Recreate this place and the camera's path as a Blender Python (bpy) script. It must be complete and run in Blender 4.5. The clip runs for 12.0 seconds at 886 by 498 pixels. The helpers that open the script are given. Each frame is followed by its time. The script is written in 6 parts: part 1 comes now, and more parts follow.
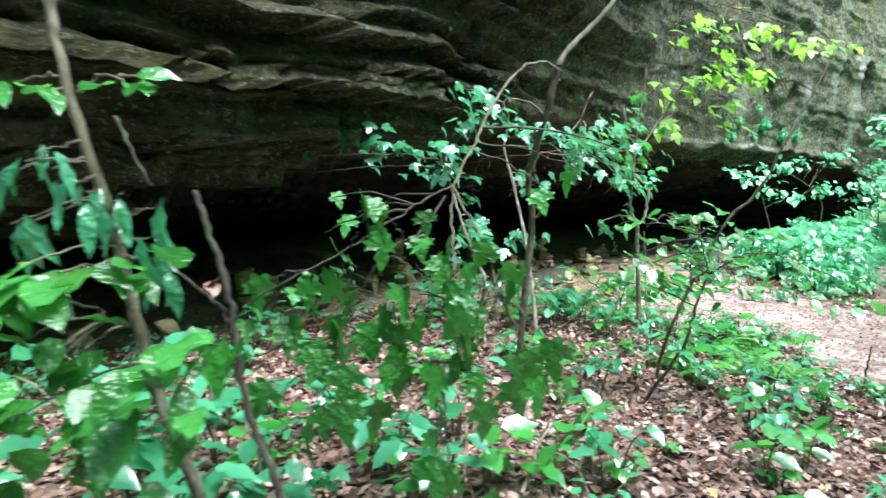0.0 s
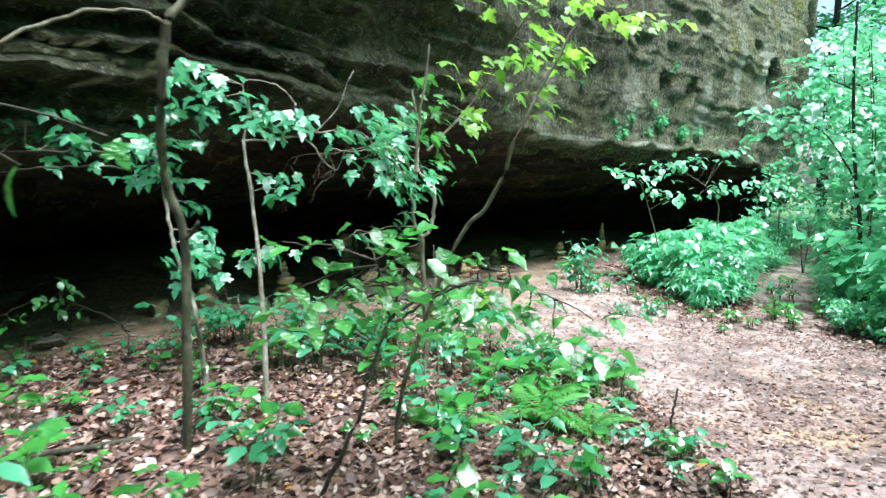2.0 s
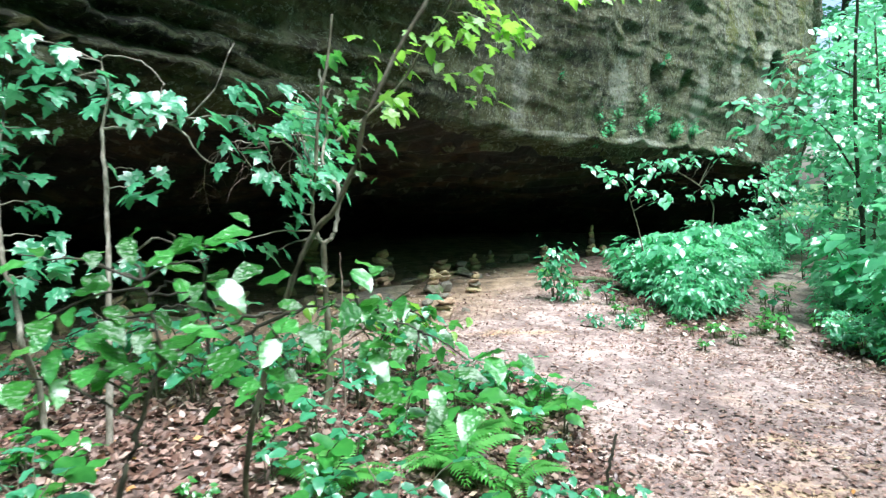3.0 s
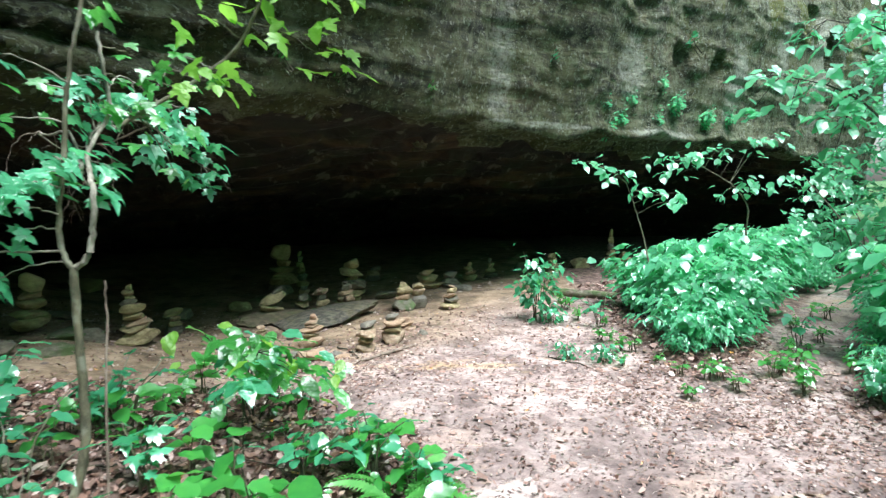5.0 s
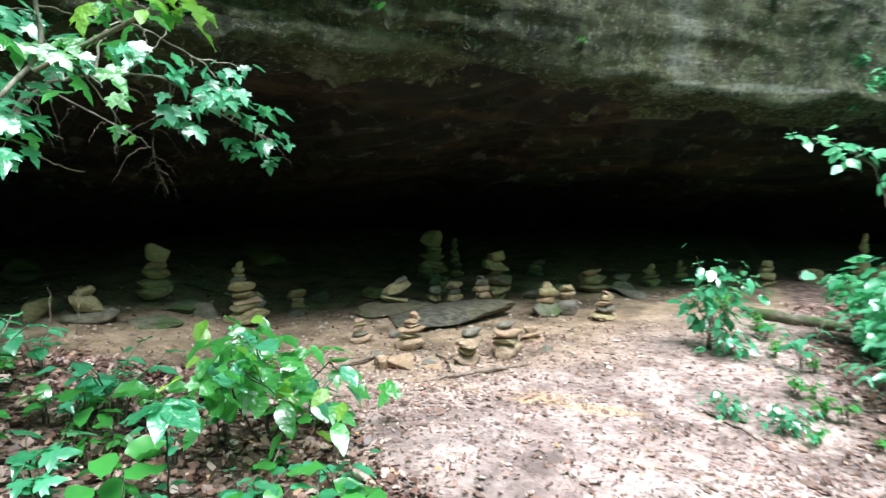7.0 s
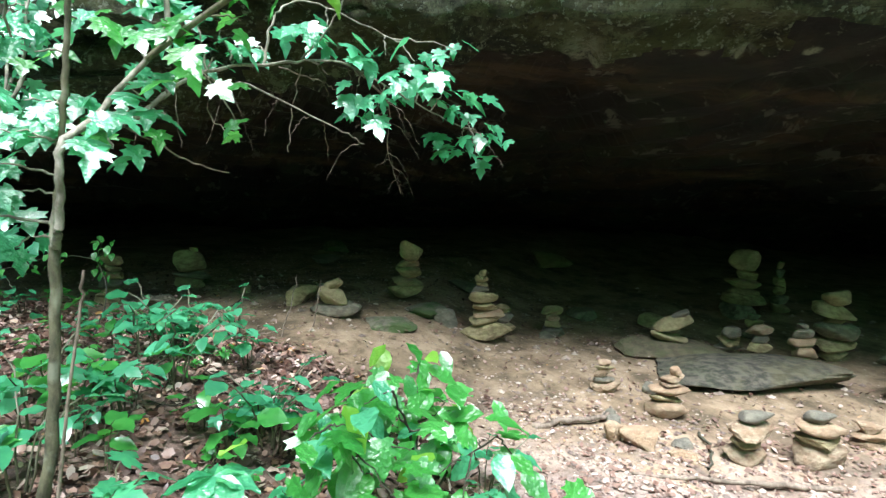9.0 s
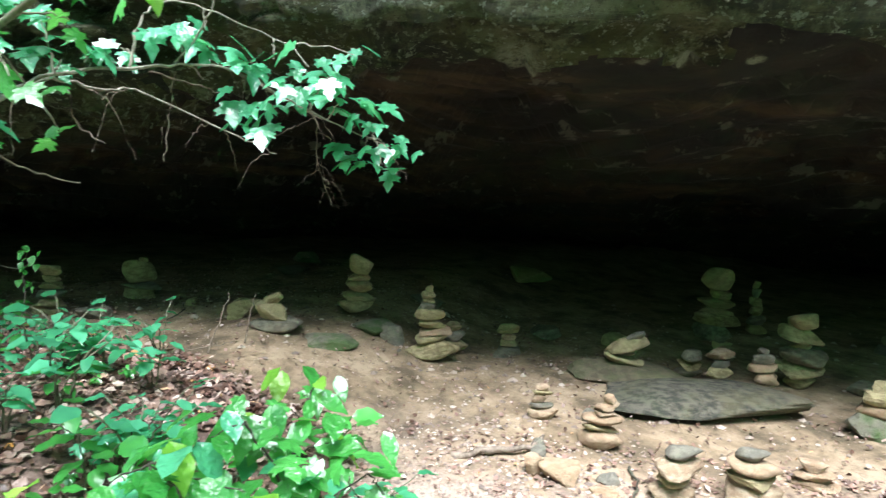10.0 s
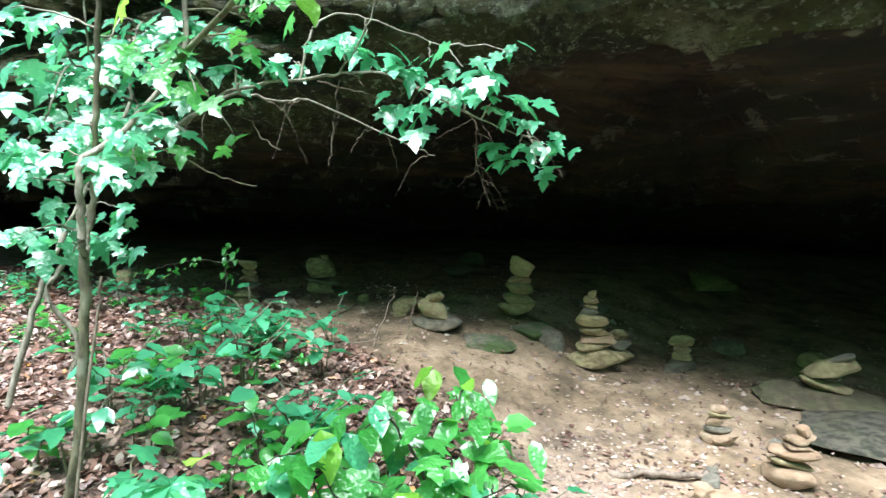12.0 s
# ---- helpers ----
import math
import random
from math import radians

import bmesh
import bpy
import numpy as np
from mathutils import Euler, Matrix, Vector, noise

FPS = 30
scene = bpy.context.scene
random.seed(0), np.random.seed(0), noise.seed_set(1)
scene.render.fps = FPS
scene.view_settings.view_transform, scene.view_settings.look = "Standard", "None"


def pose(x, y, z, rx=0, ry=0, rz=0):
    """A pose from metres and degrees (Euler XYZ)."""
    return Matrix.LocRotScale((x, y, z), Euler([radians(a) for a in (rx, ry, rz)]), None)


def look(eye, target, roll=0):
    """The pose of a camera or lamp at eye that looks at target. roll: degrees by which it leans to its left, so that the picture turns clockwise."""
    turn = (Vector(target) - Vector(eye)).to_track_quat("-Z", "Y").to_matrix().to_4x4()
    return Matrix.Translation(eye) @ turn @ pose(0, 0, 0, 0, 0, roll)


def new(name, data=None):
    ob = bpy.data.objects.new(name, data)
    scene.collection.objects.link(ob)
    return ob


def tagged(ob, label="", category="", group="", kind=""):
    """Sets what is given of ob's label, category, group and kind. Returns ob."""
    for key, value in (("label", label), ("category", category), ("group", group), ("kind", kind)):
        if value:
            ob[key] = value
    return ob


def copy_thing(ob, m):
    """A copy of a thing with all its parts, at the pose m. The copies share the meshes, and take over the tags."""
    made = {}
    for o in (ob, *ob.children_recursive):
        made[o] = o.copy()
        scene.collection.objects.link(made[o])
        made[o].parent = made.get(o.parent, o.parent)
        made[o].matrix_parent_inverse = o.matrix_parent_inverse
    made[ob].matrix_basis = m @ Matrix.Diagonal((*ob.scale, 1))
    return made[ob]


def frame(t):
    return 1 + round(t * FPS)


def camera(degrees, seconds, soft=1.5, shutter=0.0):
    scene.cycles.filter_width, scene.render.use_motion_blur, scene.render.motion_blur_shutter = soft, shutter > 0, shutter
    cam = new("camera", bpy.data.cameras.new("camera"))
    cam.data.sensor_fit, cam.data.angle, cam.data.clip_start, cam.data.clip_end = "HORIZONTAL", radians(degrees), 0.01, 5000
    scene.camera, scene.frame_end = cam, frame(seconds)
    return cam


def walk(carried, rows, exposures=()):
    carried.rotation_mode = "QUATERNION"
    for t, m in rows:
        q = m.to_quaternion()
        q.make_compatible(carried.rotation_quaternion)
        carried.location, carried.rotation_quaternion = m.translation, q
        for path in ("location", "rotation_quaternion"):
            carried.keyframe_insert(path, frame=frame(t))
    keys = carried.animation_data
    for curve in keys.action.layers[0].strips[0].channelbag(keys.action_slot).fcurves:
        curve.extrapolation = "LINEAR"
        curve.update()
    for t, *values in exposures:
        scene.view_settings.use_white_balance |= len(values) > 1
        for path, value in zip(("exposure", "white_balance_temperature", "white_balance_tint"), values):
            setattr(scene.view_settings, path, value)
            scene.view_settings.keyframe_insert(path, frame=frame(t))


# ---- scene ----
cam = camera(74.5, 12.0, soft=1.3, shutter=0.35)
METRES, EYE, TILT, LEAN, TURN = 7.5, 1.5, -6.5, 0.0, 0.0
ROWS = [
    (0.0, 0.0, 0.0, 0.0, -0.0, 0.0, -0.0),
    (0.5, 0.0494, 0.0303, 0.0008, -2.09, -0.2, 0.39),
    (1.0, 0.0975, 0.0758, 0.008, -3.07, -0.11, 0.63),
    (1.5, 0.1492, 0.099, 0.0103, -3.66, 0.08, 0.94),
    (2.0, 0.197, 0.1235, 0.0147, -4.13, 0.13, 1.01),
    (2.5, 0.2401, 0.1706, 0.0185, -3.9, 0.2, 0.82),
    (3.0, 0.2812, 0.2038, 0.0184, -3.22, 0.36, 1.07),
    (5.0, 0.4301, 0.3404, 0.0309, 2.48, 0.59, 1.01),
    (5.5, 0.4613, 0.3868, 0.0262, 4.95, 0.5, 0.54),
    (6.0, 0.486, 0.427, 0.0309, 11.05, -0.09, -0.46),
    (6.5, 0.5088, 0.4584, 0.0344, 17.09, -0.42, -1.44),
    (7.0, 0.5182, 0.503, 0.0379, 24.33, -0.82, -2.7),
    (7.5, 0.5077, 0.5413, 0.0506, 34.49, -1.82, -4.56),
    (9.5, 0.502, 0.6804, 0.0692, 58.16, -4.16, -7.35),
    (10.0, 0.5187, 0.7152, 0.0759, 57.57, -3.44, -7.82),
    (10.5, 0.5228, 0.7353, 0.0788, 56.36, -2.95, -7.74),
    (11.0, 0.521, 0.7367, 0.0784, 59.92, -3.17, -7.73),
    (11.5, 0.5169, 0.731, 0.0774, 68.8, -4.23, -7.63),
    (12.0, 0.5133, 0.7295, 0.0761, 74.42, -5.48, -7.45),
]
walk(cam, [(t, pose(0, 0, EYE, TILT, LEAN, TURN) @ pose(METRES * x, METRES * y, METRES * z, 90 + pitch, roll, yaw)) for t, x, y, z, yaw, pitch, roll in ROWS], exposures=[(0.0, 1.3, 6000, 9), (2.5, 1.08, 6000, 9), (5.0, 0.95, 6000, 9), (7.5, 1.0, 6000, 9), (9.5, 1.42, 6000, 9), (11.0, 1.62, 6000, 9), (12.0, 1.55, 6000, 9)])
# ---- light ----
SUN_EL, SUN_AZ = 70.0, 125.0
world = bpy.data.worlds.new("overcast_sky")
scene.world = world
world.use_nodes = True
wn = world.node_tree.nodes
sky = wn.new("ShaderNodeTexSky")
sky.sky_type = 'NISHITA'
sky.sun_disc = False
sky.sun_elevation = radians(SUN_EL)
sky.sun_rotation = radians(SUN_AZ)
sky.dust_density = 3.0
wn["Background"].inputs["Strength"].default_value = 0.15
world.node_tree.links.new(sky.outputs["Color"], wn["Background"].inputs["Color"])
sun = new("sun", bpy.data.lights.new("sun", "SUN"))
sun.data.energy = 5.0
sun.data.angle = radians(40)
sun.data.color = (0.98, 0.99, 1.0)
sun.matrix_world = look((math.sin(radians(SUN_AZ)) * 30 * math.cos(radians(SUN_EL)), math.cos(radians(SUN_AZ)) * 30 * math.cos(radians(SUN_EL)), 30 * math.sin(radians(SUN_EL))), (0, 0, 0))


# ---- small tools ----
def smooth(a, b, v):
    t = np.clip((v - a) / (b - a), 0.0, 1.0)
    return t * t * (3 - 2 * t)


def hash01(ix, iy, iz, seed):
    h = (ix * 374761393 + iy * 668265263 + iz * 2147483647 + seed * 974634777) & 0xFFFFFFFF
    h = ((h ^ (h >> 13)) * 1274126177) & 0xFFFFFFFF
    h = ((h ^ (h >> 16)) * 2246822519) & 0xFFFFFFFF
    return ((h ^ (h >> 15)) & 0xFFFFFF) / float(0xFFFFFF)


def vnoise(x, y, z, seed=0):
    """Smooth noise in -1..1 over arrays."""
    x, y, z = np.broadcast_arrays(np.asarray(x, float), np.asarray(y, float), np.asarray(z, float))
    fx, fy, fz = np.floor(x), np.floor(y), np.floor(z)
    ix, iy, iz = fx.astype(np.int64), fy.astype(np.int64), fz.astype(np.int64)
    tx, ty, tz = x - fx, y - fy, z - fz
    tx, ty, tz = tx * tx * (3 - 2 * tx), ty * ty * (3 - 2 * ty), tz * tz * (3 - 2 * tz)
    out = 0
    for a in (0, 1):
        for b in (0, 1):
            for c in (0, 1):
                w = (tx if a else 1 - tx) * (ty if b else 1 - ty) * (tz if c else 1 - tz)
                out = out + w * hash01(ix + a, iy + b, iz + c, seed)
    return out * 2 - 1


def fbm(x, y, z, octaves=4, seed=0):
    total, amp = 0, 1.0
    for i in range(octaves):
        total = total + amp * vnoise(x * 2 ** i, y * 2 ** i, z * 2 ** i, seed + i)
        amp *= 0.5
    return total


def mesh_np(name, verts, faces, material, smooth_shade=False):
    """A mesh from arrays; faces is an array of quads or triangles."""
    me = bpy.data.meshes.new(name)
    me.from_pydata(np.asarray(verts, float).tolist(), [], np.asarray(faces).tolist())
    if smooth_shade:
        me.polygons.foreach_set("use_smooth", np.ones(len(me.polygons), bool))
    me.materials.append(material)
    me.update()
    return me


def grid_faces(nu, nv):
    i = np.arange(nu - 1)[:, None] * nv + np.arange(nv - 1)[None, :]
    return np.stack([i, i + nv, i + nv + 1, i + 1], -1).reshape(-1, 4)


def child(name, me, parent, m=None, label=""):
    """A mesh object as a part under its thing."""
    ob = new(name, me)
    ob.parent = parent
    if m is not None:
        ob.matrix_basis = m
    if label:
        ob["label"] = label
    return ob


# ---- materials ----
def material(name, rough=0.8):
    mat = bpy.data.materials.new(name)
    mat.use_nodes = True
    nt = mat.node_tree
    b = nt.nodes["Principled BSDF"]
    b.inputs["Roughness"].default_value = rough
    return mat, nt, b


def tex_noise(nt, scale, detail=5.0, rough=0.6, stretch=(1, 1, 1), coord="Object", distort=0.0):
    c = nt.nodes.new("ShaderNodeTexCoord")
    mp = nt.nodes.new("ShaderNodeMapping")
    mp.inputs["Scale"].default_value = stretch
    n = nt.nodes.new("ShaderNodeTexNoise")
    n.inputs["Scale"].default_value = scale
    n.inputs["Detail"].default_value = detail
    n.inputs["Roughness"].default_value = rough
    n.inputs["Distortion"].default_value = distort
    nt.links.new(c.outputs[coord], mp.inputs["Vector"])
    nt.links.new(mp.outputs["Vector"], n.inputs["Vector"])
    return n.outputs["Fac"]


def ramp(nt, fac, stops):
    r = nt.nodes.new("ShaderNodeValToRGB")
    els = r.color_ramp.elements
    while len(els) < len(stops):
        els.new(0.5)
    for e, (p, c) in zip(els, stops):
        e.position = p
        e.color = (*c, 1) if len(c) == 3 else c
    nt.links.new(fac, r.inputs["Fac"])
    return r.outputs["Color"]


def mix(nt, fac, a, b, mode="MIX"):
    m = nt.nodes.new("ShaderNodeMix")
    m.data_type = 'RGBA'
    m.blend_type = mode
    for sock, v in ((m.inputs[0], fac), (m.inputs[6], a), (m.inputs[7], b)):
        if isinstance(v, (float, int)):
            sock.default_value = v
        elif isinstance(v, tuple):
            sock.default_value = (*v, 1)
        else:
            nt.links.new(v, sock)
    return m.outputs[2]


def grey(nt, fac, lo, hi):
    """fac stretched so that lo gives 0 and hi gives 1."""
    m = nt.nodes.new("ShaderNodeMapRange")
    m.inputs["From Min"].default_value = lo
    m.inputs["From Max"].default_value = hi
    nt.links.new(fac, m.inputs["Value"])
    return m.outputs["Result"]


def bump(nt, b, fac, strength, distance=0.02):
    n = nt.nodes.new("ShaderNodeBump")
    n.inputs["Strength"].default_value = strength
    n.inputs["Distance"].default_value = distance
    nt.links.new(fac, n.inputs["Height"])
    nt.links.new(n.outputs["Normal"], b.inputs["Normal"])


def math_node(nt, op, a, b):
    m = nt.nodes.new("ShaderNodeMath")
    m.operation = op
    for sock, v in ((m.inputs[0], a), (m.inputs[1], b)):
        if isinstance(v, (float, int)):
            sock.default_value = v
        else:
            nt.links.new(v, sock)
    return m.outputs[0]


def pale_patch(nt, base, centre, size, colour, amount, ragged=0.9, grain=9):
    """A crust of one shape at one place on the rock: half-sizes along the cliff, across and up."""
    c = nt.nodes.new("ShaderNodeTexCoord")
    mp = nt.nodes.new("ShaderNodeMapping")
    mp.vector_type = 'TEXTURE'
    mp.inputs["Location"].default_value = centre
    mp.inputs["Rotation"].default_value = (0, 0, radians(44))
    mp.inputs["Scale"].default_value = size
    ln = nt.nodes.new("ShaderNodeVectorMath")
    ln.operation = 'LENGTH'
    nt.links.new(c.outputs["Object"], mp.inputs["Vector"])
    nt.links.new(mp.outputs["Vector"], ln.inputs[0])
    wobble = math_node(nt, 'MULTIPLY', math_node(nt, 'SUBTRACT', tex_noise(nt, grain, 6, 0.75), 0.5), ragged * 2)
    f = math_node(nt, 'MULTIPLY', grey(nt, math_node(nt, 'ADD', ln.outputs["Value"], wobble), 1.1, 0.75), grey(nt, tex_noise(nt, 17, 8, 0.8), 0.4, 0.52))
    return mix(nt, math_node(nt, 'MULTIPLY', f, amount), base, colour)


def lichen_patch(nt, base):
    """Pale lichens that grow where the face turns into the roof."""
    for x, y, z, r in ((1.14, 7.6, 2.15, 0.15), (1.62, 8.1, 2.1, 0.06), (1.75, 8.3, 2.16, 0.07), (0.9, 7.5, 2.2, 0.06), (1.45, 8.05, 2.2, 0.05), (2.05, 8.5, 2.12, 0.06)):
        base = pale_patch(nt, base, (x, y, z), (r, r, r), (0.4, 0.43, 0.3), 0.8, 0.6, 14)
    return base


def make_cliff_material():
    mat, nt, b = material("weathered_sandstone", 0.85)
    layers = tex_noise(nt, 2.2, 8, 0.72, (0.5, 0.5, 4.0), distort=0.8)
    base = ramp(nt, layers, [(0.39, (0.02, 0.02, 0.012)), (0.46, (0.075, 0.075, 0.034)), (0.53, (0.19, 0.18, 0.08)), (0.61, (0.4, 0.39, 0.22))])
    blotch = grey(nt, tex_noise(nt, 3.5, 8, 0.75), 0.38, 0.62)
    base = mix(nt, blotch, mix(nt, 0.55, base, (0.05, 0.055, 0.03)), base)
    rust = grey(nt, tex_noise(nt, 0.9, 5, 0.65, (0.6, 0.6, 2.0)), 0.56, 0.7)
    base = mix(nt, math_node(nt, 'MULTIPLY', rust, 0.6), base, (0.24, 0.13, 0.06))
    moss = grey(nt, tex_noise(nt, 1.3, 8, 0.75), 0.47, 0.58)
    base = mix(nt, math_node(nt, 'MULTIPLY', moss, 0.75), base, (0.14, 0.15, 0.035))
    patches = grey(nt, tex_noise(nt, 0.42, 3, 0.55, (1, 1, 0.6)), 0.44, 0.56)
    stain = grey(nt, tex_noise(nt, 1.1, 6, 0.7, (1.9, 1.9, 0.2)), 0.54, 0.66)
    base = mix(nt, math_node(nt, 'MULTIPLY', stain, 0.75), base, (0.03, 0.032, 0.024))
    streak = grey(nt, tex_noise(nt, 1.7, 9, 0.78, (1.5, 1.5, 0.3), distort=0.4), 0.53, 0.62)
    base = mix(nt, math_node(nt, 'MULTIPLY', math_node(nt, 'MULTIPLY', streak, patches), 0.6), base, (0.46, 0.49, 0.33))
    crust = grey(nt, tex_noise(nt, 7.0, 8, 0.8), 0.545, 0.58)
    base = mix(nt, math_node(nt, 'MULTIPLY', crust, 0.55), base, (0.42, 0.46, 0.29))
    place_xyz = nt.nodes.new("ShaderNodeTexCoord")
    split = nt.nodes.new("ShaderNodeSeparateXYZ")
    nt.links.new(place_xyz.outputs["Object"], split.inputs["Vector"])
    # Mask that grows towards the cliff's far end.
    dry = grey(nt, math_node(nt, 'ADD', split.outputs["X"], math_node(nt, 'MULTIPLY', math_node(nt, 'SUBTRACT', tex_noise(nt, 0.7, 5, 0.65), 0.5), 6.0)), 4.3, 8.3)
    # Pale far-end stone, its colour lifted further to make up for weak light.
    pale_lift = math_node(nt, 'MULTIPLY', dry, grey(nt, tex_noise(nt, 1.3, 9, 0.75, (1.5, 1.5, 0.28)), 0.4, 0.56))
    base = mix(nt, math_node(nt, 'MULTIPLY', pale_lift, 0.7), base, mix(nt, grey(nt, tex_noise(nt, 10, 8, 0.8), 0.42, 0.58), (0.075, 0.09, 0.036), (0.6, 0.64, 0.43)))
    hanging = math_node(nt, 'MULTIPLY', dry, math_node(nt, 'MULTIPLY', grey(nt, split.outputs["Z"], 3.2, 4.2), grey(nt, tex_noise(nt, 1.0, 6, 0.7, (1.2, 1.2, 0.4)), 0.52, 0.57)))
    base = mix(nt, math_node(nt, 'MULTIPLY', hanging, 0.85), base, (0.22, 0.24, 0.04))
    pores = grey(nt, tex_noise(nt, 13.0, 8, 0.8), 0.53, 0.6)
    base = mix(nt, math_node(nt, 'MULTIPLY', pores, 0.65), base, (0.035, 0.04, 0.022))
    dots = grey(nt, tex_noise(nt, 19.0, 5, 0.7), 0.575, 0.605)
    base = mix(nt, math_node(nt, 'MULTIPLY', dots, 0.8), base, (0.62, 0.66, 0.55))
    geo = nt.nodes.new("ShaderNodeNewGeometry")
    up = nt.nodes.new("ShaderNodeSeparateXYZ")
    nt.links.new(geo.outputs["Normal"], up.inputs["Vector"])
    # Lichen plus painted light: faces turned up or out paler than undersides.
    ledge_light = math_node(nt, 'MULTIPLY', grey(nt, up.outputs["Z"], -0.62, -0.1), grey(nt, tex_noise(nt, 6.0, 9, 0.8), 0.5, 0.6))
    base = mix(nt, math_node(nt, 'MULTIPLY', ledge_light, 0.65), base, (0.4, 0.44, 0.27))
    # Darker and more olive towards the near end.
    near_end = math_node(nt, 'SUBTRACT', 1.0, dry)
    base = mix(nt, math_node(nt, 'MULTIPLY', near_end, 0.55), base, mix(nt, 1.0, base, (0.4, 0.42, 0.26), "MULTIPLY"))
    pale = (0.72, 0.74, 0.62)
    for at, size, amount in (((3.5, 9.72, 2.2), (0.34, 0.3, 0.06), 0.9), ((4.3, 10.35, 2.22), (0.7, 0.3, 0.05), 0.5), ((6.3, 11.95, 2.2), (0.9, 0.4, 0.08), 0.7), ((3.6, 9.6, 2.95), (0.2, 0.6, 0.75), 0.4), ((7.65, 13.3, 3.1), (0.28, 0.8, 0.8), 0.85),
                             ((8.75, 14.2, 4.0), (0.25, 0.8, 0.8), 0.85), ((5.6, 11.3, 3.1), (0.3, 0.8, 0.5), 0.5), ((10.2, 15.0, 3.6), (0.4, 1.0, 1.2), 0.7)):
        base = pale_patch(nt, base, at, size, pale, amount, 1.0, 7)
    nt.links.new(lichen_patch(nt, base), b.inputs["Base Color"])
    fine = tex_noise(nt, 9, 10, 0.8, (1, 1, 2.4))
    bump(nt, b, fine, 1.0, 0.3)
    return mat


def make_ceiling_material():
    mat, nt, b = material("shaded_roof_sandstone", 0.85)
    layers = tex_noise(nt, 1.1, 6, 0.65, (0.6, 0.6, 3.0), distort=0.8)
    # The shelter's deep shade is put into these near-black browns.
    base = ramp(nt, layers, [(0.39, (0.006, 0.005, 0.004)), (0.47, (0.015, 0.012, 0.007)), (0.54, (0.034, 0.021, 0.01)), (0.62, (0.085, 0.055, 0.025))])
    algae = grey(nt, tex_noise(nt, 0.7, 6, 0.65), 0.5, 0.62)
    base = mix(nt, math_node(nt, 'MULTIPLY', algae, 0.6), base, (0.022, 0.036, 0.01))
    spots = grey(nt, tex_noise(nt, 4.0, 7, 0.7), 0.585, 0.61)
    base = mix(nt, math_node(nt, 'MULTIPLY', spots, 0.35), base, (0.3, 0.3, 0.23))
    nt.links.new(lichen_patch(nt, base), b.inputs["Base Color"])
    bump(nt, b, tex_noise(nt, 6, 9, 0.75), 1.0, 0.12)
    return mat


def make_ground_material():
    mat, nt, b = material("sand_and_forest_soil", 0.95)
    a = nt.nodes.new("ShaderNodeAttribute")
    a.attribute_name = "soil"
    sand = ramp(nt, tex_noise(nt, 2.6, 8, 0.7), [(0.38, (0.15, 0.112, 0.1)), (0.48, (0.33, 0.25, 0.22)), (0.6, (0.5, 0.41, 0.37))])
    rust = grey(nt, tex_noise(nt, 1.3, 6, 0.65), 0.55, 0.68)
    sand = mix(nt, math_node(nt, 'MULTIPLY', rust, 0.6), sand, (0.34, 0.21, 0.12))
    damp = grey(nt, tex_noise(nt, 0.8, 10, 0.78), 0.49, 0.57)
    sand = mix(nt, math_node(nt, 'MULTIPLY', damp, 0.5), sand, (0.12, 0.092, 0.082))
    ochre = grey(nt, tex_noise(nt, 0.55, 8, 0.75, (0.6, 1.4, 1)), 0.57, 0.62)
    sand = mix(nt, math_node(nt, 'MULTIPLY', ochre, 0.6), sand, (0.52, 0.37, 0.2))
    grit = grey(nt, tex_noise(nt, 16, 9, 0.8), 0.52, 0.6)
    sand = mix(nt, math_node(nt, 'MULTIPLY', grit, 0.7), sand, (0.09, 0.062, 0.052))
    sh = nt.nodes.new("ShaderNodeAttribute")
    sh.attribute_name = "shelter"
    dusty = ramp(nt, tex_noise(nt, 2.4, 8, 0.7), [(0.38, (0.095, 0.072, 0.042)), (0.5, (0.235, 0.17, 0.105)), (0.62, (0.35, 0.265, 0.175))])
    dusty = mix(nt, math_node(nt, 'MULTIPLY', grit, 0.5), dusty, (0.09, 0.065, 0.04))
    sand = mix(nt, sh.outputs["Fac"], sand, dusty)
    soil = ramp(nt, tex_noise(nt, 9, 6, 0.7), [(0.38, (0.04, 0.026, 0.02)), (0.5, (0.12, 0.078, 0.06)), (0.62, (0.26, 0.18, 0.15))])
    edge = tex_noise(nt, 3.0, 5, 0.7)
    f = grey(nt, math_node(nt, 'ADD', a.outputs["Fac"], math_node(nt, 'MULTIPLY', math_node(nt, 'SUBTRACT', edge, 0.5), 0.9)), 0.35, 0.65)
    gr = nt.nodes.new("ShaderNodeAttribute")
    gr.attribute_name = "growth"
    herbs = ramp(nt, tex_noise(nt, 5, 8, 0.75), [(0.4, (0.02, 0.05, 0.012)), (0.5, (0.05, 0.13, 0.03)), (0.6, (0.1, 0.22, 0.05))])
    gf = grey(nt, math_node(nt, 'ADD', gr.outputs["Fac"], math_node(nt, 'MULTIPLY', math_node(nt, 'SUBTRACT', edge, 0.5), 0.8)), 0.4, 0.6)
    nt.links.new(mix(nt, gf, mix(nt, f, sand, soil), herbs), b.inputs["Base Color"])
    bump(nt, b, tex_noise(nt, 22, 7, 0.75), 0.4, 0.025)
    return mat


